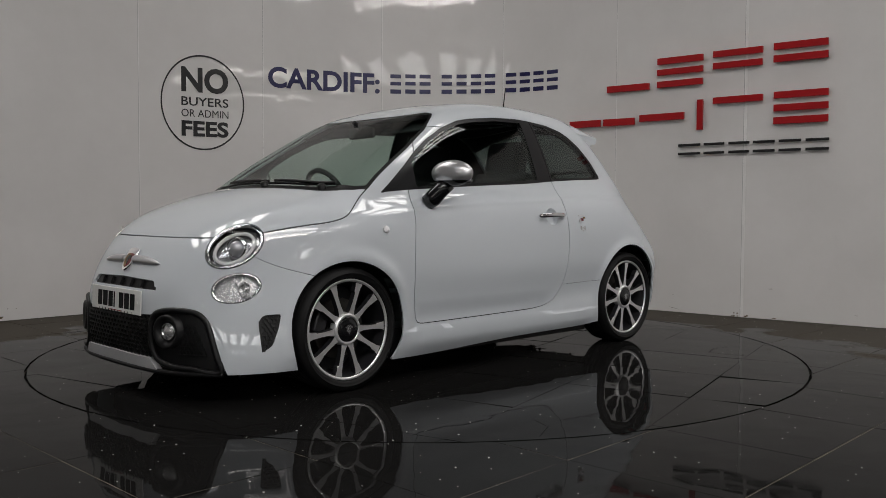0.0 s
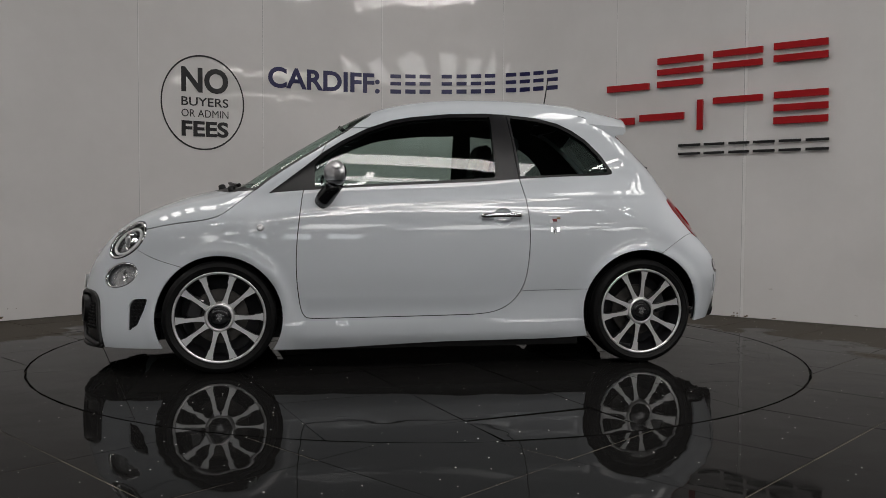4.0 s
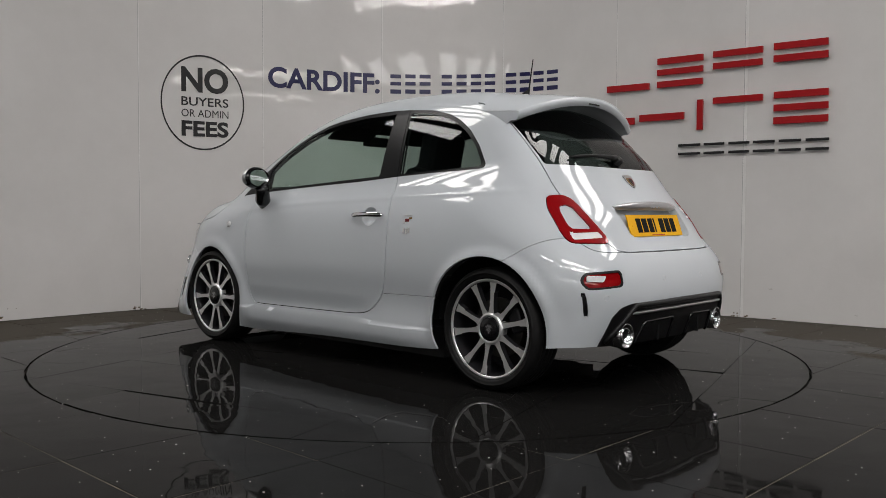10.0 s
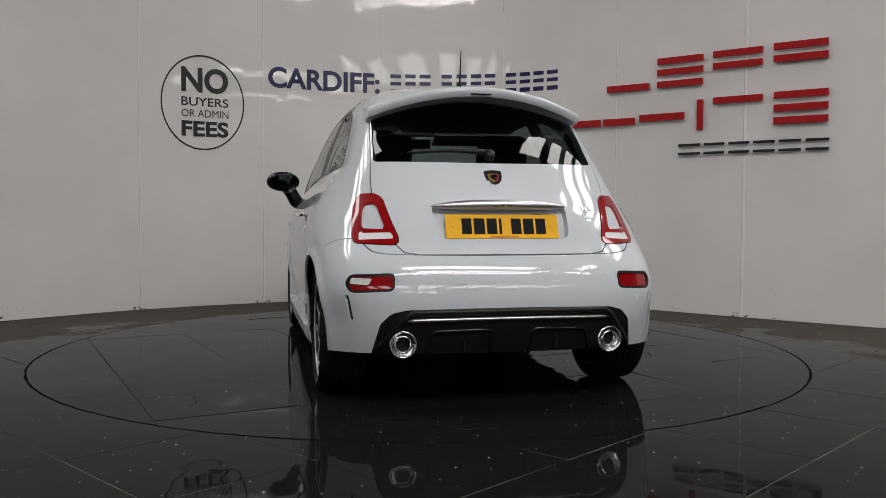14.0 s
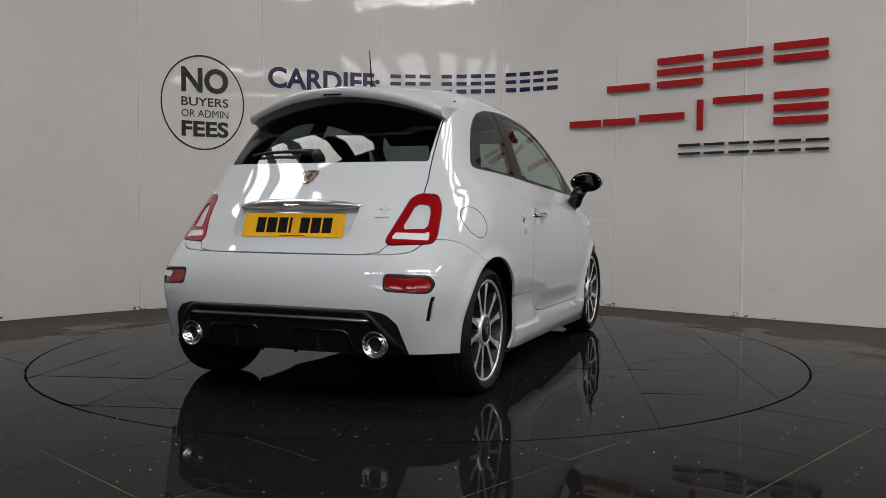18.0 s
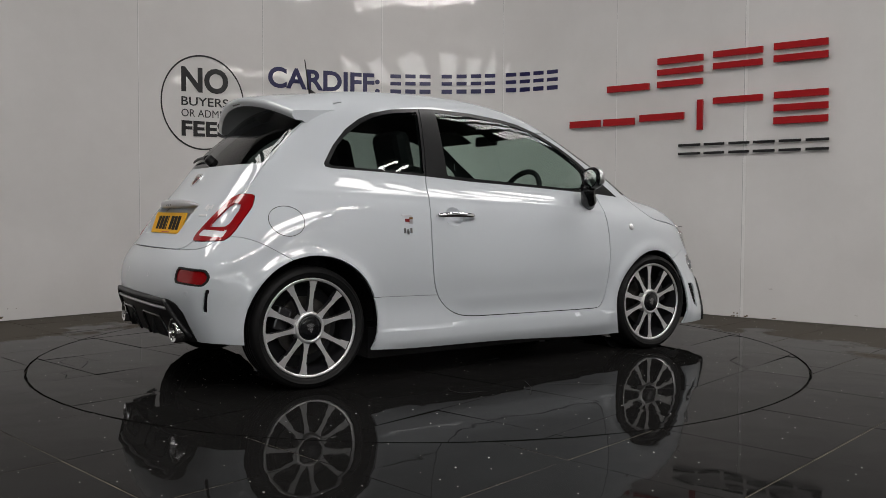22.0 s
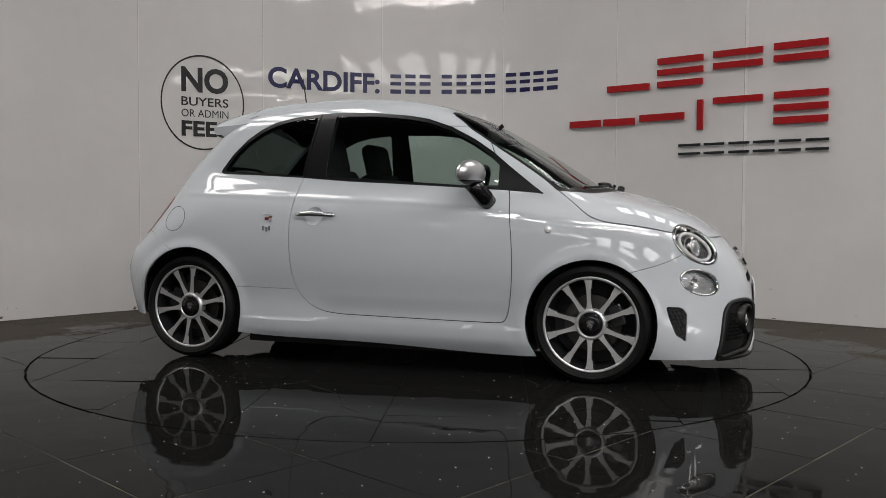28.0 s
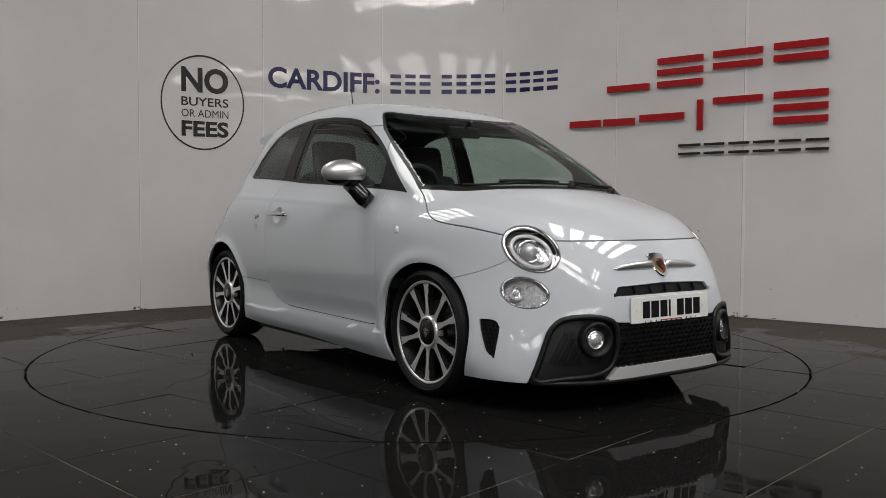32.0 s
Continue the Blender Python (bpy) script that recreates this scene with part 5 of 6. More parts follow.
for lamp in [o for o in car.children if o.name.split(".")[0] in ("headlight", "driving_light")]:
    s = 1 if lamp.data.vertices[0].co.y > 0 else -1
    big = lamp.name.startswith("headlight")
    az, poly = (HEAD_AZ, HEADLIGHT) if big else (DRL_AZ, DRL)
    bm = bmesh.new()
    ring_on(bm, shrink(poly, 0.95), az, 0, 0.005, 0.008 if big else 0.006, s, 10)
    part("bezel", bm, M_CHROME, lamp, "chrome rim", smooth=True)
    m = np.asarray(poly).mean(0)
    p = reach(np.array([[-math.sin(radians(az)) * m[0], math.cos(radians(az)) * m[0], m[1]]]) + np.array([[math.cos(radians(az)), math.sin(radians(az)), 0]]) * 0.45, np.array([[math.cos(radians(az)), math.sin(radians(az)), 0.0]]), 0.0, 1.8)
    p = p[0] * (1, s, 1)
    way = Vector((0.85, 0.42 * s, 0.10)).normalized()
    if big:
        bm = bmesh.new()
        ring_on(bm, shrink(poly, 0.70, (-0.002, -0.004)), az, 0, 0.016, 0.0085, s, 10)
        part("light_ring", bm, M_CLEARLENS, lamp, "frosted inner light ring", smooth=True)
        here = stand(Vector(p) - way * 0.028 + Vector((0.006, 0, -0.008)), way)
        bm = bmesh.new()
        lathe(bm, [(0.052, -0.02), (0.050, 0.012), (0.046, 0.016), (0.040, 0.008), (0.038, -0.01)], 48, here)
        part("projector_ring", bm, M_CHROME, lamp, smooth=True)
        bm = bmesh.new()
        rings = lathe(bm, [(0.038, 0.0), (0.034, 0.012), (0.025, 0.021), (0.012, 0.026), (0.002, 0.027)], 40, here)
        bm.faces.new(rings[-1])
        part("projector_lens", bm, M_BULB, lamp, smooth=True)
        bm = bmesh.new()
        for k in range(6):
            box(bm, -0.034 + 0.012 * k, -0.028 + 0.012 * k, -0.004, 0.004, 0, 0.006, stand(Vector(p) - way * 0.02 + Vector((0, 0, 0.066)), way))
        part("lamp_louvre", bm, M_CHROME, lamp)
    else:
        here = stand(Vector(p) - way * 0.020, way)
        for off in (-0.030, 0.030):
            bm = bmesh.new()
            rings = lathe(bm, [(0.030, 0.004), (0.026, -0.006), (0.012, -0.014), (0.006, -0.004), (0.002, 0.0)], 32, here @ Matrix.Translation((off, 0, 0)))
            bm.faces.new(rings[-1])
            part("reflector_cup", bm, M_FACET, lamp, smooth=True)

# round lamps in the lower bumper, with their dark surrounds
for s in (1, -1):
    p, n = on_end(0.425, 0.315)
    p, n = Vector((p.x, p.y * s, p.z)), Vector((0.93, 0.30 * s, 0.02)).normalized()
    here = stand(p - n * 0.02, n)
    bm = bmesh.new()
    lathe(bm, [(0.082, -0.02), (0.074, 0.030), (0.066, 0.034), (0.052, 0.022), (0.040, 0.004)], 40, here)
    pod = part("fog_light_pod", bm, M_BLACK, car, smooth=True)
    bm = bmesh.new()
    lathe(bm, [(0.042, 0.004), (0.040, 0.016), (0.034, 0.018), (0.030, 0.010)], 40, here)
    part("fog_light_ring", bm, M_CHROME, pod, smooth=True)
    bm = bmesh.new()
    rings = lathe(bm, [(0.033, 0.008), (0.026, 0.016), (0.014, 0.020), (0.002, 0.021)], 32, here)
    bm.faces.new(rings[-1])
    part("fog_light_lens", bm, M_FACET, pod, smooth=True)
    # frame of the lower mouth round the lamp
    bm = bmesh.new()
    pts = [(0.655, 0.15), (0.640, 0.221), (0.606, 0.316), (0.578, 0.370), (0.534, 0.402), (0.45, 0.410), (0.372, 0.398), (0.335, 0.37), (0.325, 0.30), (0.335, 0.23), (0.37, 0.185), (0.45, 0.165), (0.55, 0.16)]
    line = []
    for y, z in spline(pts, 4):
        q, m = on_end(y, z)
        q = q + m * 0.002
        line.append((q.x, q.y * s, q.z))
    tube(bm, line, 0.013, 8, closed=True)
    part("bumper_frame", bm, M_BLACK, car, smooth=True)
    bm = bmesh.new()
    for row in range(8):
        for k in range(9):
            y, z = 0.488 + 0.016 * (k + 0.5 * (row % 2)), 0.225 + 0.017 * row
            if y > 0.600 - 0.42 * (z - 0.225) or (y - 0.425) ** 2 + (z - 0.315) ** 2 < 0.0066:
                continue
            q, m = on_end(y, z)
            here = stand(Vector((q.x, q.y * s, q.z)) - Vector((m.x, m.y * s, m.z)) * 0.006, Vector((m.x, m.y * s, m.z)))
            for a in (90, 210, 330):
                box(bm, 0, 0.0095, -0.0014, 0.0014, -0.002, 0.005, here @ pose(0, 0, 0, 0, 0, a))
    tagged(part("intake_mesh", bm, M_BLACK, car, "black honeycomb intake mesh"), kind="stuff")

# honeycomb bars of the lower mouth and the side vents
bm = bmesh.new()
for row in range(9):
    z = 0.205 + 0.020 * row
    for k in range(-9, 10):
        y = 0.034 * (k + 0.5 * (row % 2))
        if abs(y) > 0.31:
            continue
        p, n = on_end(y, z)
        here = stand(p + n * 0.001, n)
        for a in (90, 210, 330):
            v = here @ pose(0, 0, 0, 0, 0, a)
            box(bm, 0, 0.0165, -0.0022, 0.0022, -0.002, 0.006, v)
tagged(part("grille_mesh", bm, M_BLACK, car, "black honeycomb grille"), kind="stuff")
for s in (1, -1):
    bm = bmesh.new()
    for row in range(9):
        for k in range(8):
            x, z = 1.500 + 0.018 * (k + 0.5 * (row % 2)), 0.232 + 0.018 * row
            q, n = on_side(x, z, s)
            w = view_from(VENT_AZ)(np.array([[q.x, abs(q.y), q.z]]))
            if poly_sdf(w[0], w[1], VENT)[0] > -0.006:
                continue
            here = stand(q - n * 0.010, n)
            for a in (90, 210, 330):
                box(bm, 0, 0.010, -0.0014, 0.0014, -0.002, 0.006, here @ pose(0, 0, 0, 0, 0, a))
    tagged(part("vent_mesh", bm, M_BLACK, car, "black honeycomb vent mesh"), kind="stuff")
for y in (-0.2, -0.1, 0.0, 0.1, 0.2):
    p, n = on_end(y, 0.513)
    bm = bmesh.new()
    box(bm, -0.004, 0.004, -0.018, 0.018, -0.012, 0.002, stand(p, n))
    part("grille_rib", bm, M_BLACK, car)

# front lip edge
bm = bmesh.new()
line = []
for y in np.linspace(-0.665, 0.665, 41):
    p, n = on_end(abs(y), 0.150)
    line.append((p.x + 0.010 * (1 - abs(y) / 0.9), y, 0.136 + 0.02 * max(0, abs(y) - 0.36)))
tube(bm, line, 0.012, 8)
part("front_lip", bm, M_BLACK, car, smooth=True)


# number plates: the characters are plain bars
def number_plate(name, mat, parent, m, bars):
    bm = bmesh.new()
    box(bm, -0.26, 0.26, -0.0555, 0.0555, -0.003, 0.003, bevel=0.002)
    plate = part(name, bm, mat, parent)
    plate.matrix_basis = m
    for x0, x1 in bars:
        bm = bmesh.new()
        box(bm, x0, x1, -0.036, 0.036, 0.003, 0.0042)
        part("character_bar", bm, M_PLATEBAR, plate, "plain dark bar")
    for x in (-0.225, 0.225):
        bm = bmesh.new()
        rings = lathe(bm, [(0.007, 0.003), (0.006, 0.0055), (0.001, 0.006)], 16, Matrix.Translation((x, 0, 0)))
        bm.faces.new(rings[-1])
        part("plate_screw", bm, mat, plate)
    bm = bmesh.new()
    box(bm, -0.06, 0.07, -0.051, -0.047, 0.003, 0.0036)
    part("maker_strip", bm, M_RED, plate, "thin red printed strip")
    return plate


CHARS = [(-0.187, -0.142), (-0.132, -0.082), (-0.072, -0.026), (-0.016, -0.004), (0.040, 0.086), (0.096, 0.144), (0.154, 0.200)]
number_plate("front_number_plate", M_PLATE_W, car, stand((1.916, 0, 0.428), (1, 0, 0.04)), CHARS)
number_plate("rear_number_plate", M_PLATE_Y, car, stand((-1.590, 0, 0.779), (-0.93, 0, 0.32)), CHARS)


# shield badges with a chrome frame, two-tone field and a plain mark
def shield(w, h):
    half = [(0, -h * 0.55), (w * 0.22, -h * 0.46), (w * 0.40, -h * 0.25), (w * 0.48, h * 0.05), (w * 0.5, h * 0.40), (w * 0.42, h * 0.47), (0, h * 0.5)]
    return half + [(-x, y) for x, y in reversed(half) if abs(x) > 1e-6]


def badge(m, w, h, depth):
    bm = bmesh.new()
    v = prism(bm, shield(w, h), depth, None)
    bmesh.ops.bevel(bm, geom=[e for e in bm.edges if all(abs(x.co.z - depth) < 1e-6 for x in e.verts)], offset=depth * 0.3, segments=2, affect="EDGES")
    frame_ob = part("shield_badge", bm, M_CHROME, car, "chrome-framed shield badge in red and yellow")
    frame_ob.matrix_basis = m
    for name, x0, x1, mat in (("badge_field", -0.38, 0.0, M_YELLOW), ("badge_field", 0.0, 0.38, M_BADGERED)):
        half = [(x, y) for x, y in shield(w * 0.66, h * 0.60)]
        clip = [(min(max(x, x0 * w), x1 * w), y - h * 0.06) for x, y in half]
        seen = []
        for c in clip:
            if not seen or (abs(c[0] - seen[-1][0]) + abs(c[1] - seen[-1][1])) > 1e-5:
                seen.append(c)
        bm = bmesh.new()
        prism(bm, seen, 0.0012, Matrix.Translation((0, 0, depth)))
        bmesh.ops.recalc_face_normals(bm, faces=bm.faces)
        part(name, bm, mat, frame_ob)
    bm = bmesh.new()
    prism(bm, [(-w * 0.12, h * 0.12), (w * 0.16, h * 0.14), (w * 0.2, -h * 0.05), (w * 0.05, -h * 0.02), (w * 0.1, -h * 0.28), (-w * 0.06, -h * 0.2), (-w * 0.2, -h * 0.02)], 0.0012, Matrix.Translation((0, 0, depth + 0.0014)))
    part("badge_mark", bm, M_GLOSSBLACK, frame_ob)
    bm = bmesh.new()
    box(bm, -w * 0.30, w * 0.30, h * 0.29, h * 0.36, depth, depth + 0.0012)
    part("badge_bar", bm, M_CHROME, frame_ob)
    return frame_ob


p, n = on_end(0.0, 0.610)
badge(stand(p - n * 0.004, n), 0.104, 0.118, 0.016)
p, n = on_end(0.0, 1.000, -1)
badge(stand(p - n * 0.002, n), 0.084, 0.082, 0.008)
for s in (1, -1):
    bm = bmesh.new()
    line, rad = [], []
    for k in range(13):
        y = 0.045 + 0.235 * k / 12
        p, n = on_end(y, 0.613 - 0.012 * (k / 12) ** 2)
        line.append((p.x + n.x * 0.002, y * s, p.z))
        rad.append(max(0.002, 0.021 * math.sqrt(max(0, 1 - (k / 12) ** 2.2))))
    tube(bm, line, rad, 12)
    part("front_moustache", bm, M_SATIN, car, "satin silver bar", smooth=True)

# chrome tailgate handle over the plate
bm = bmesh.new()
line, rad = [], []
for y in np.linspace(-0.312, 0.312, 33):
    p, n = on_end(abs(y), 0.872, -1)
    line.append((p.x - 0.022 + 0.20 * y * y, y, p.z + 0.004 - 0.10 * abs(y) ** 2))
    rad.append(0.023 * max(0.12, (1 - (abs(y) / 0.312) ** 3)) ** 0.6)
tube(bm, line, rad, 12)
handle = part("tailgate_handle", bm, M_SATIN, tailgate, "bright silver handle bar", smooth=True)
for k in (-1, 0, 1):
    p, n = on_end(0.0, 0.880, -1)
    bm = bmesh.new()
    rings = lathe(bm, [(0.0155, 0.0), (0.0155, 0.004), (0.0105, 0.004), (0.0105, 0.0)], 24, stand((p.x - 0.042, 0.030 * k, 0.878), n))
    part("handle_emblem", bm, M_CHROME, handle)
# plain chrome marks where the model badge sits
for dy, dz, w, h in ((-0.405, 0.86, 0.014, 0.026), (-0.423, 0.852, 0.014, 0.03), (-0.441, 0.86, 0.014, 0.026), (-0.423, 0.82, 0.062, 0.010)):
    p, n = on_end(dy, dz, -1)
    bm = bmesh.new()
    box(bm, -w / 2, w / 2, -h / 2, h / 2, 0, 0.003, stand(p, n))
    part("model_badge_bar", bm, M_SPLIT, tailgate)

# roof spoiler
bm = bmesh.new()
rows = []
bottom = []
for y in np.linspace(-0.535, 0.535, 41):
    e = abs(y) / 0.535
    zt = 1.440 - 0.37 * y * y
    xt = -1.232 + 0.34 * y * y
    o = np.array([[-0.90, abs(y), 2.0]])
    p = reach(o - (0, 0, 1.1), np.array([[0.0, 0, 1.0]]), 0.0, 1.0)
    lead = Vector((p[0][0], y, p[0][2] + 0.002))
    tip = Vector((xt, y, zt))
    mid = lead.lerp(tip, 0.5) + Vector((0, 0, 0.012 * (1 - e)))
    low = tip + Vector((0.016, 0, -0.042))
    root, n = on_end(abs(y), zt - 0.055 - 0.01 * e, -1)
    root = Vector((root.x + 0.02, y, root.z))
    rows.append([bm.verts.new(v) for v in (lead, lead.lerp(mid, 0.5) + Vector((0, 0, 0.006 * (1 - e))), mid, mid.lerp(tip, 0.5) + Vector((0, 0, 0.003)), tip + Vector((0.012, 0, 0.0035)), tip, tip + Vector((-0.002, 0, -0.022)), low)])
    bottom.append((low, low.lerp(root, 0.5) + Vector((0, 0, 0.012)), root))
for a, b in zip(rows, rows[1:]):
    for k in range(len(a) - 1):
        bm.faces.new((a[k], b[k], b[k + 1], a[k + 1]))
for r, low in ((rows[0], bottom[0]), (rows[-1], bottom[-1])):
    end = [bm.verts.new(v.co) for v in r] + [bm.verts.new(v) for v in low[1:]]
    bm.faces.new(end)
bmesh.ops.recalc_face_normals(bm, faces=bm.faces)
spoiler = part("roof_spoiler", bm, M_PAINT, tailgate, smooth=True)
bm = bmesh.new()
rows = [[bm.verts.new(v) for v in r] for r in bottom]
for a, b in zip(rows, rows[1:]):
    for k in range(2):
        bm.faces.new((a[k], b[k], b[k + 1], a[k + 1]))
bmesh.ops.recalc_face_normals(bm, faces=bm.faces)
part("spoiler_underside", bm, M_PAINT, tailgate, smooth=True)
bm = bmesh.new()
box(bm, -0.05, 0.05, -0.006, 0.006, -0.004, 0.004, stand((-1.224, 0, 1.412), (-1, 0, -0.4)))
part("high_brake_light", bm, M_GLOSSBLACK, tailgate, "unlit dark brake light")

# rear wiper
bm = bmesh.new()
line = []
for k in range(9):
    y = 0.02 + 0.36 * k / 8
    p, n = on_end(y, 1.105 + 0.010 * math.sin(k / 8 * math.pi), -1)
    line.append(p + n * (0.022 - 0.010 * k / 8))
tube(bm, line, [0.016, 0.014, 0.011, 0.009, 0.008, 0.008, 0.008, 0.007, 0.005], 8)
p, n = on_end(0.0, 1.10, -1)
lathe(bm, [(0.028, -0.01), (0.026, 0.026), (0.016, 0.032), (0.001, 0.033)], 20, stand(p, n))
part("rear_wiper", bm, M_BLACK, tailgate, smooth=True)

# front wipers
def on_screen(y, x):
    p = reach(np.array([[x, y, 0.7]]), np.array([[0.0, 0, 1.0]]), 0.0, 1.2)
    return Vector(p[0]), Vector(body_normal(p)[0])


for y0, y1, xa, xb in ((-0.50, 0.08, 0.012, 0.040), (-0.05, 0.55, 0.030, 0.012)):
    bm = bmesh.new()
    blade, arm = [], []
    for k in range(13):
        y = y0 + (y1 - y0) * k / 12
        x = 1.165 - 0.34 * y * y - (xa + (xb - xa) * k / 12)
        p, n = on_screen(y, x)
        blade.append(p + n * 0.008)
        arm.append(p + n * (0.015 + 0.008 * math.sin(k / 12 * math.pi)))
    tube(bm, blade, 0.006, 6)
    tube(bm, arm[4:], 0.008, 6)
    part("windscreen_wiper", bm, M_BLACK, car, smooth=True)
for y in (0.12, 0.5):
    bm = bmesh.new()
    p, n = on_screen(y, 1.185 - 0.34 * y * y)
    lathe(bm, [(0.022, -0.01), (0.020, 0.02), (0.012, 0.026), (0.001, 0.027)], 20, stand(p, n, (1, 0, 0)))
    part("wiper_pivot", bm, M_BLACK, car, smooth=True)

# aerial
bm = bmesh.new()
tube(bm, [(-0.775, 0, 1.495), (-0.79, 0, 1.512), (-0.80, 0, 1.525)], [0.022, 0.014, 0.006], 12)
aerial = part("aerial_base", bm, M_BLACK, car, smooth=True)
bm = bmesh.new()
tube(bm, [(-0.80, 0, 1.520), (-0.812, 0, 1.60), (-0.826, 0, 1.690)], [0.0045, 0.004, 0.003], 8)
part("aerial_rod", bm, M_BLACK, aerial, smooth=True)

for s in (1, -1):
    # mirror: silver cap, black housing and stalk; the shell is swept back
    c = Vector((0.560, 0.862 * s, 1.036))
    set_back = Matrix.Translation(c) @ pose(0, 0, 0, 0, 0, 17 * s)
    bm = bmesh.new()
    bmesh.ops.create_uvsphere(bm, u_segments=40, v_segments=24, radius=1)
    bmesh.ops.transform(bm, verts=bm.verts, matrix=Matrix.Diagonal((0.050, 0.116, 0.067, 1)))
    bmesh.ops.bisect_plane(bm, geom=bm.verts[:] + bm.edges[:] + bm.faces[:], plane_co=(-0.010, 0, 0), plane_no=(-1, 0, 0), clear_outer=True)
    bmesh.ops.bisect_plane(bm, geom=bm.verts[:] + bm.edges[:] + bm.faces[:], plane_co=(0, 0, -0.036), plane_no=(0, 0, -1), clear_outer=True)
    bmesh.ops.transform(bm, verts=bm.verts, matrix=set_back)
    mirror = part("wing_mirror", bm, M_CAP, car, "satin silver mirror cap on a black stalk", smooth=True)
    bm = bmesh.new()
    bmesh.ops.create_uvsphere(bm, u_segments=32, v_segments=18, radius=1)
    bmesh.ops.transform(bm, verts=bm.verts, matrix=Matrix.Diagonal((0.048, 0.114, 0.065, 1)))
    bmesh.ops.bisect_plane(bm, geom=bm.verts[:] + bm.edges[:] + bm.faces[:], plane_co=(-0.024, 0, 0), plane_no=(-1, 0, 0), clear_outer=True)
    bmesh.ops.transform(bm, verts=bm.verts, matrix=set_back)
    part("mirror_housing", bm, M_GLOSSBLACK, mirror, smooth=True)
    bm = bmesh.new()
    rings = lathe(bm, [(0.93, 0.004), (0.90, 0.0), (0.02, 0.0)], 40, set_back @ pose(-0.0195, 0, 0, 0, -90, 0) @ Matrix.Diagonal((0.054, 0.096, 1, 1)))
    bm.faces.new(rings[-1])
    part("mirror_glass", bm, M_MIRROR, mirror)
    bm = bmesh.new()
    tube(bm, [c + Vector((-0.005, -0.035 * s, -0.045)), c + Vector((0.02, -0.062 * s, -0.085)), c + Vector((0.05, -0.085 * s, -0.125)), c + Vector((0.068, -0.112 * s, -0.150))], [0.044, 0.042, 0.046, 0.040], 14)
    part("mirror_stalk", bm, M_GLOSSBLACK, mirror, smooth=True)
    # door handle over its dished cup
    own_door = [o for o in car.children if o.name.split(".")[0] == "door"][0 if s > 0 else 1]
    bm = bmesh.new()
    line = []
    for k in range(17):
        p, n = on_side(-0.216 - 0.240 * k / 16, 0.817 + 0.004 * k / 16, s)
        line.append(p + n * (0.004 + 0.030 * math.sin(math.pi * k / 16) ** 0.5))
    rings = tube(bm, line, [0.007, 0.0115] + [0.0135] * 13 + [0.0115, 0.007], 12)
    for ring, p in zip(rings, line):
        for v in ring:
            v.co.y = p.y + (v.co.y - p.y) * 0.62
    part("door_handle", bm, M_CHROME, own_door, "chrome pull handle", smooth=True)
    p, n = on_side(-0.347, 0.816, s)
    bm = bmesh.new()
    rings = lathe(bm, [(1.0, 0.0), (0.965, -0.003), (0.87, -0.012), (0.62, -0.021), (0.3, -0.0255), (0.02, -0.0265)], 40, stand(p, n) @ Matrix.Diagonal((0.0552, 0.0512, 1, 1)))
    rim = settle(np.array([(v.co.x, abs(v.co.y), v.co.z) for v in rings[0]]), 3)
    for v, q in zip(rings[0], rim):
        v.co = (q[0], q[1] * s, q[2])
    bm.faces.new(rings[-1])
    part("handle_cup", bm, M_PAINT, own_door, smooth=True)
    # side repeater
    p, n = on_side(0.940, 0.757, s)
    bm = bmesh.new()
    rings = lathe(bm, [(0.019, -0.002), (0.018, 0.005), (0.010, 0.009), (0.001, 0.010)], 24, stand(p, n))
    bm.faces.new(rings[-1])
    part("side_repeater", bm, M_CLEARLENS, car, "small clear round indicator", smooth=True)
    # side emblem in plain shapes
    for dx, dz, w, h, mat in ((0.0, 0.002, 0.026, 0.016, M_BADGERED), (-0.022 * s, 0.012, 0.020, 0.010, M_YELLOW), (0.020, -0.006, 0.020, 0.018, M_SATIN), (0.0, 0.026, 0.058, 0.006, M_SATIN), (-0.018, -0.050, 0.013, 0.026, M_CHROME), (0.0, -0.056, 0.013, 0.026, M_CHROME), (0.018, -0.050, 0.013, 0.026, M_CHROME)):
        p, n = on_side(-0.632 + dx, 0.797 + dz, s)
        bm = bmesh.new()
        box(bm, -w / 2, w / 2, -h / 2, h / 2, -0.001, 0.003, stand(p, n), bevel=0.0008)
        part("side_emblem_bar", bm, mat, car)
    # tail pipes
    c = Vector((-1.706, 0.466 * s, 0.283))
    bm = bmesh.new()
    lathe(bm, [(0.047, -0.14), (0.058, -0.05), (0.0585, 0.0), (0.055, 0.004), (0.050, 0.0), (0.046, -0.012), (0.037, -0.012), (0.035, 0.0), (0.032, 0.0), (0.030, -0.12)], 48, stand(c, (-1, 0.05 * s, 0)))
    part("tail_pipe", bm, M_CHROME, car, "polished twin-wall tail pipe", smooth=True)
    # parking sensors
    for y, z in ((0.60, 0.462), ):
        p, n = on_end(y, z, -1)
        bm = bmesh.new()
        lathe(bm, [(0.0135, 0.0004), (0.0125, 0.0012), (0.0115, 0.0004)], 24, stand(Vector((p.x, p.y * s, p.z)), Vector((n.x, n.y * s, n.z))))
        part("parking_sensor", bm, M_SATIN, car)
for y in (0.19, -0.19):
    p, n = on_end(abs(y), 0.535, -1)
    bm = bmesh.new()
    lathe(bm, [(0.0135, 0.0004), (0.0125, 0.0012), (0.0115, 0.0004)], 24, stand(Vector((p.x, y, p.z)), Vector((n.x, n.y * (1 if y > 0 else -1), n.z))))
    part("parking_sensor", bm, M_SATIN, car)
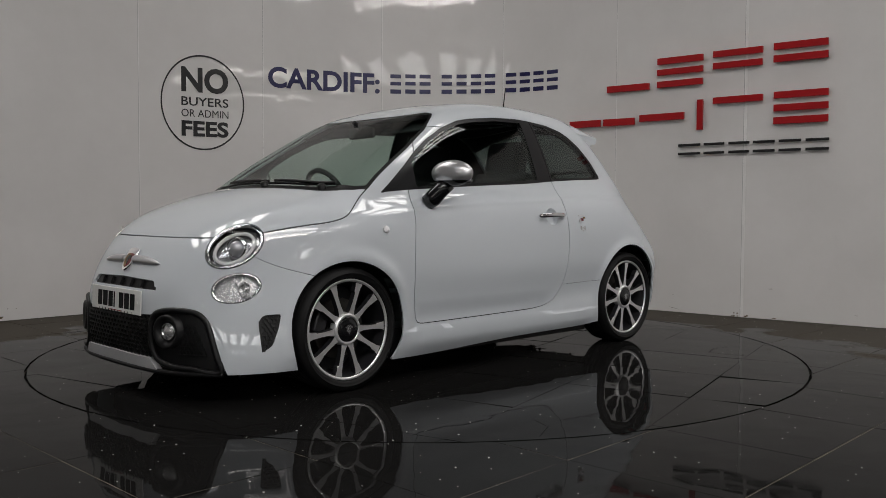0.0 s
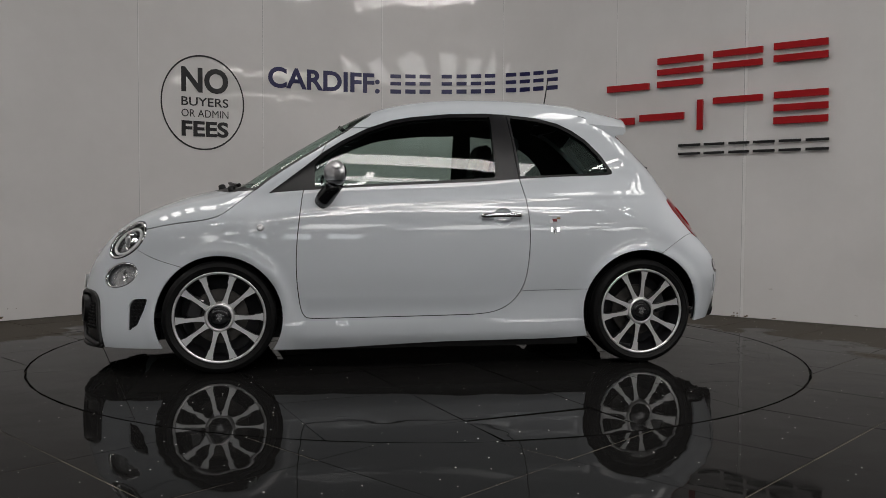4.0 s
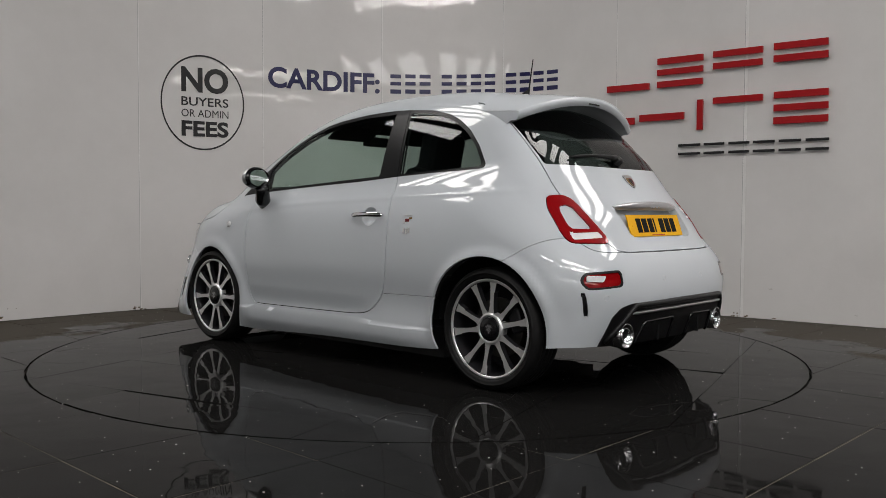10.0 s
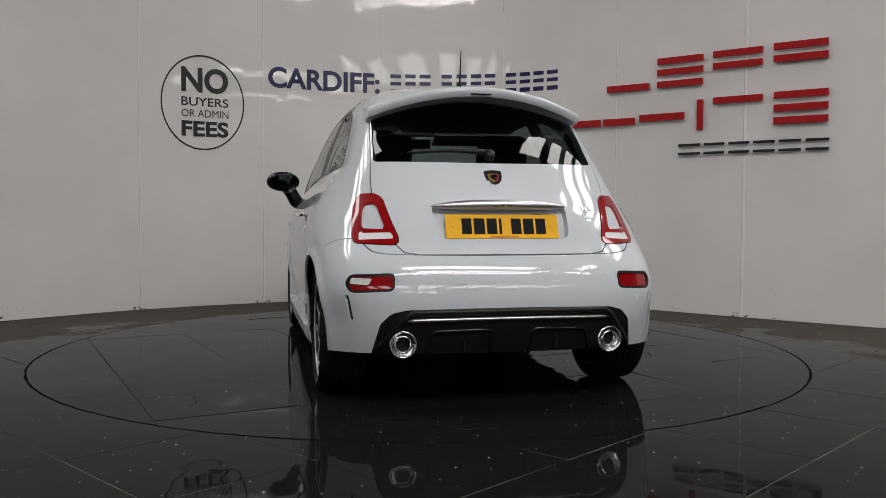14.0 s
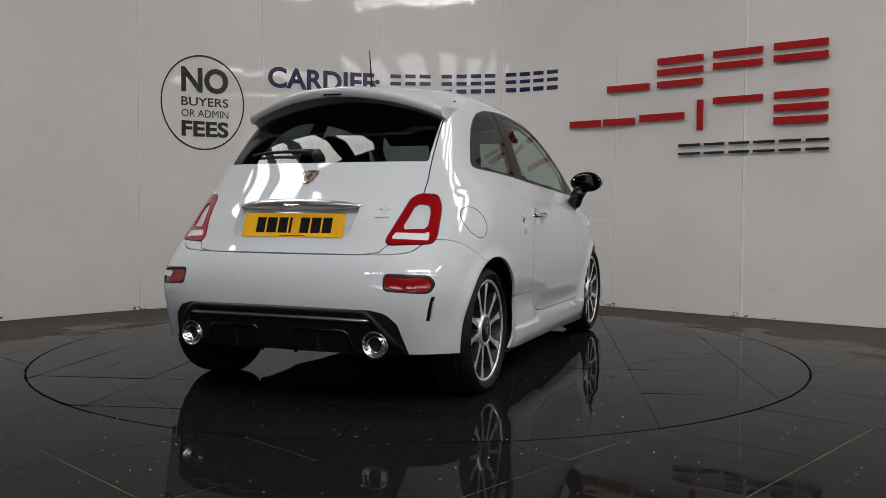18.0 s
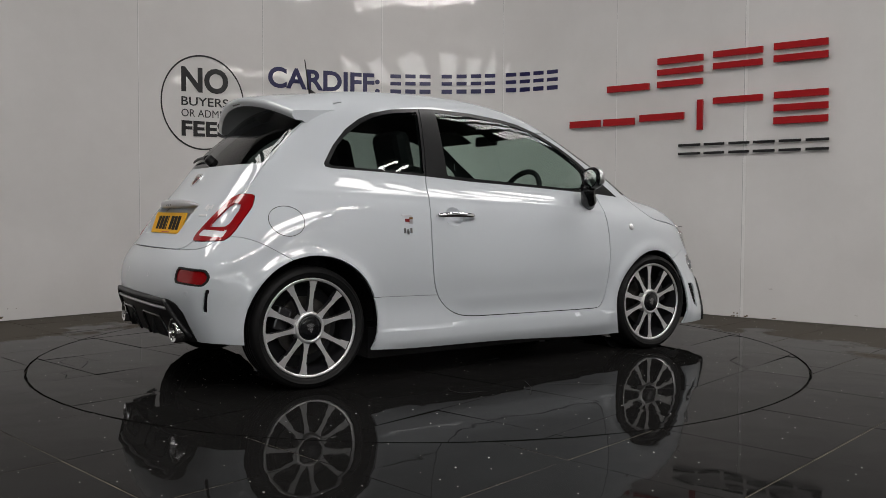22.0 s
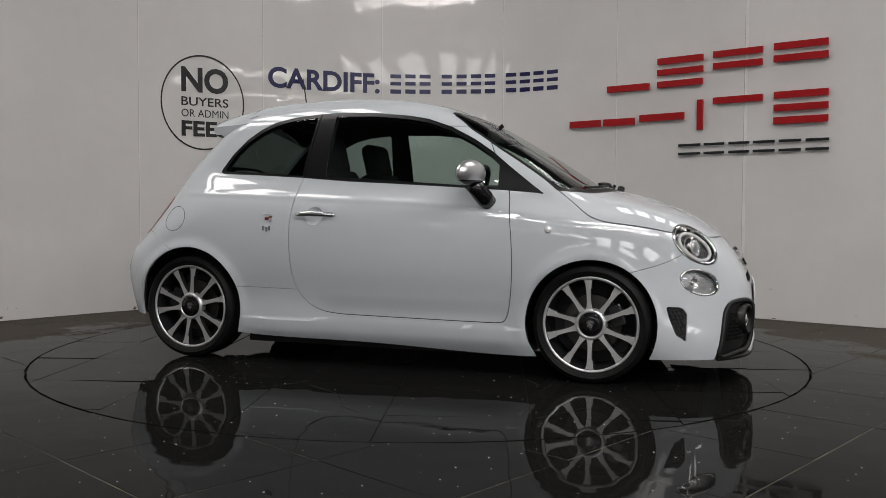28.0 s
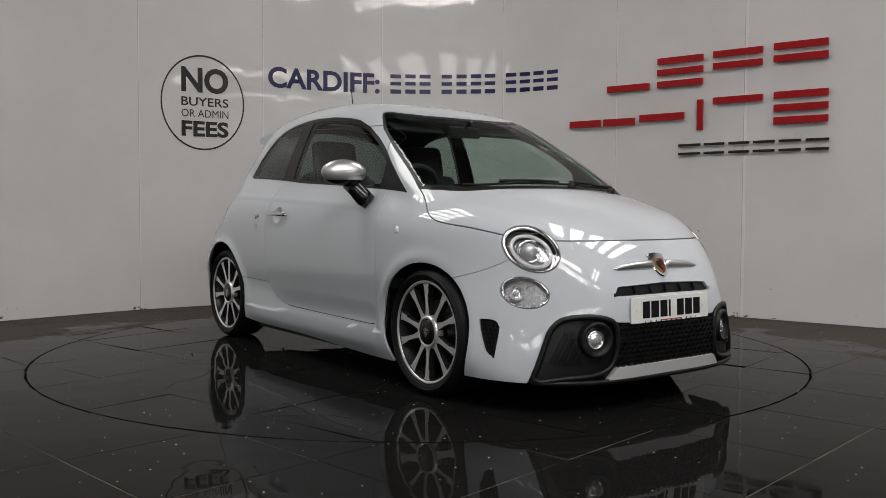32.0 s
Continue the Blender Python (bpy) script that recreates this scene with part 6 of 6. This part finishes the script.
# silver line and fins of the diffuser
bm = bmesh.new()
line = []
for y in np.linspace(-0.455, 0.455, 31):
    p, n = on_end(abs(y), 0.392 - 0.03 * y * y, -1)
    line.append((p.x - 0.012, y, p.z))
tube(bm, line, [0.003] + [0.008] * 29 + [0.003], 8)
part("diffuser_strip", bm, M_SATIN, car, "satin silver strip", smooth=True)
bm = bmesh.new()
line = []
for y in np.linspace(-0.57, 0.57, 41):
    zz = 0.424 - 0.16 * max(0, abs(y) - 0.44) / 0.13 - 0.01 * abs(y)
    p, n = on_end(abs(y), zz, -1)
    line.append((p.x - 0.010, y, p.z))
tube(bm, line, 0.013, 8)
part("diffuser_frame", bm, M_BLACK, car, smooth=True)
TUNNEL = [(0.372, 0.232), (0.345, 0.325), (0.330, 0.338), (0.105, 0.344), (0.092, 0.332), (0.085, 0.232)]
for s in (1, -1):
    bm = bmesh.new()
    line = []
    for y, z in [p for a, b in zip(TUNNEL, TUNNEL[1:]) for p in [(a[0] + (b[0] - a[0]) * k / 5, a[1] + (b[1] - a[1]) * k / 5) for k in range(5)]] + [TUNNEL[-1]]:
        p, n = on_end(y, z, -1)
        line.append((p.x - 0.006, y * s, z))
    tube(bm, line, 0.0075, 8)
    part("diffuser_fin", bm, M_GLOSSBLACK, car, smooth=True)
    bm = bmesh.new()
    p, n = on_end(0.225, 0.285, -1)
    box(bm, p.x - 0.016, p.x + 0.02, (0.205 if s > 0 else -0.205) - 0.004, (0.205 if s > 0 else -0.205) + 0.004, 0.240, 0.318, bevel=0.003)
    part("diffuser_fin", bm, M_BLACK, car)
bm = bmesh.new()
box(bm, -1.60, -1.46, -0.44, 0.44, 0.262, 0.30)
box(bm, -1.42, -0.94, -0.50, 0.50, 0.200, 0.26)
box(bm, -0.95, 1.60, -0.50, 0.50, 0.145, 0.262)
box(bm, -0.800, 0.820, -0.700, 0.700, 0.105, 0.26)
box(bm, 1.48, 1.66, -0.62, 0.62, 0.150, 0.24)
part("underbody", bm, M_BLACK, car)
# fuel flap on the right flank
bm = bmesh.new()
line = []
for k in range(40):
    a = 2 * math.pi * k / 40
    p, n = on_side(-1.258 + 0.078 * math.cos(a), 0.796 + 0.070 * math.sin(a), -1)
    line.append(p + n * 0.0002)
tube(bm, line, 0.0016, 6, closed=True)
part("fuel_flap_gap", bm, M_BLACK, car)

# ---- cabin ----
def seat(x, y):
    bm = bmesh.new()
    box(bm, x - 0.28, x + 0.22, y - 0.24, y + 0.24, 0.36, 0.54, bevel=0.04)
    box(bm, -0.07, 0.07, -0.23, 0.23, 0.0, 0.60, Matrix.Translation((x - 0.28, y, 0.50)) @ pose(0, 0, 0, 0, -14, 0), bevel=0.05)
    box(bm, -0.05, 0.05, -0.15, 0.15, 0.56, 0.80, Matrix.Translation((x - 0.28, y, 0.50)) @ pose(0, 0, 0, 0, -13, 0), bevel=0.045)
    return part("front_seat", bm, M_SEAT, car, "black sports seat with a tall backrest", smooth=False)


for y in (0.34, -0.34):
    seat(-0.02, y)
bm = bmesh.new()
box(bm, -0.95, -0.55, -0.52, 0.52, 0.36, 0.50, bevel=0.04)
box(bm, -0.06, 0.06, -0.52, 0.52, 0.0, 0.50, Matrix.Translation((-0.95, 0, 0.45)) @ pose(0, 0, 0, 0, -18, 0), bevel=0.05)
for y in (0.27, -0.27):
    box(bm, -0.045, 0.045, -0.11, 0.11, 0.50, 0.66, Matrix.Translation((-0.95, y, 0.45)) @ pose(0, 0, 0, 0, -18, 0), bevel=0.04)
part("rear_seat", bm, M_SEAT, car)
bm = bmesh.new()
box(bm, 0.50, 0.98, -0.64, 0.64, 0.50, 0.925, bevel=0.06)
box(bm, 0.48, 0.70, -0.56, -0.16, 0.85, 0.985, bevel=0.05)
part("dashboard", bm, M_SEAT, car)
bm = bmesh.new()
here = stand((0.42, -0.36, 0.93), (-0.90, 0, 0.42))
lathe(bm, [(0.175 + 0.016 * math.cos(a), 0.016 * math.sin(a)) for a in np.linspace(0, 2 * math.pi, 11)[:-1]], 40, here, close=True)
box(bm, -0.17, 0.17, -0.03, 0.03, -0.02, 0.005, here, bevel=0.008)
box(bm, -0.03, 0.03, -0.17, 0.0, -0.02, 0.005, here, bevel=0.008)
lathe(bm, [(0.07, -0.05), (0.06, 0.02), (0.001, 0.025)], 24, here)
part("steering_wheel", bm, M_SEAT, car, smooth=True)
bm = bmesh.new()
box(bm, -0.012, 0.012, -0.11, 0.11, -0.032, 0.032, pose(0.44, 0, 1.295), bevel=0.01)
tube(bm, [(0.445, 0, 1.32), (0.50, 0, 1.355)], 0.012, 8)
part("rear_view_mirror", bm, M_BLACK, car)
for y in (0.28, -0.28):
    bm = bmesh.new()
    box(bm, -0.070, 0.070, -0.17, 0.17, -0.008, 0.008, pose(0.335, y, 1.322, 0, 30, 0), bevel=0.006)
    part("sun_visor", bm, M_LINING, car)
bm = bmesh.new()
box(bm, -1.36, -1.06, -0.50, 0.50, 0.955, 0.975)
part("parcel_shelf", bm, M_LINING, car)



# ---- motion: the platform turns at an even pace and carries the car ----
def heading(t):
    return 223.375 - 8.68975 * t


def motions():
    rows = [k * 2.0 for k in range(17)]
    walk(turntable, [(t, pose(0, 0, 0, 0, 0, heading(t))) for t in rows])
    walk(car, [(t, pose(0, 0, 0, 0, 0, heading(t)) @ pose(0.0188, -0.0348, 0)) for t in rows])


motions()
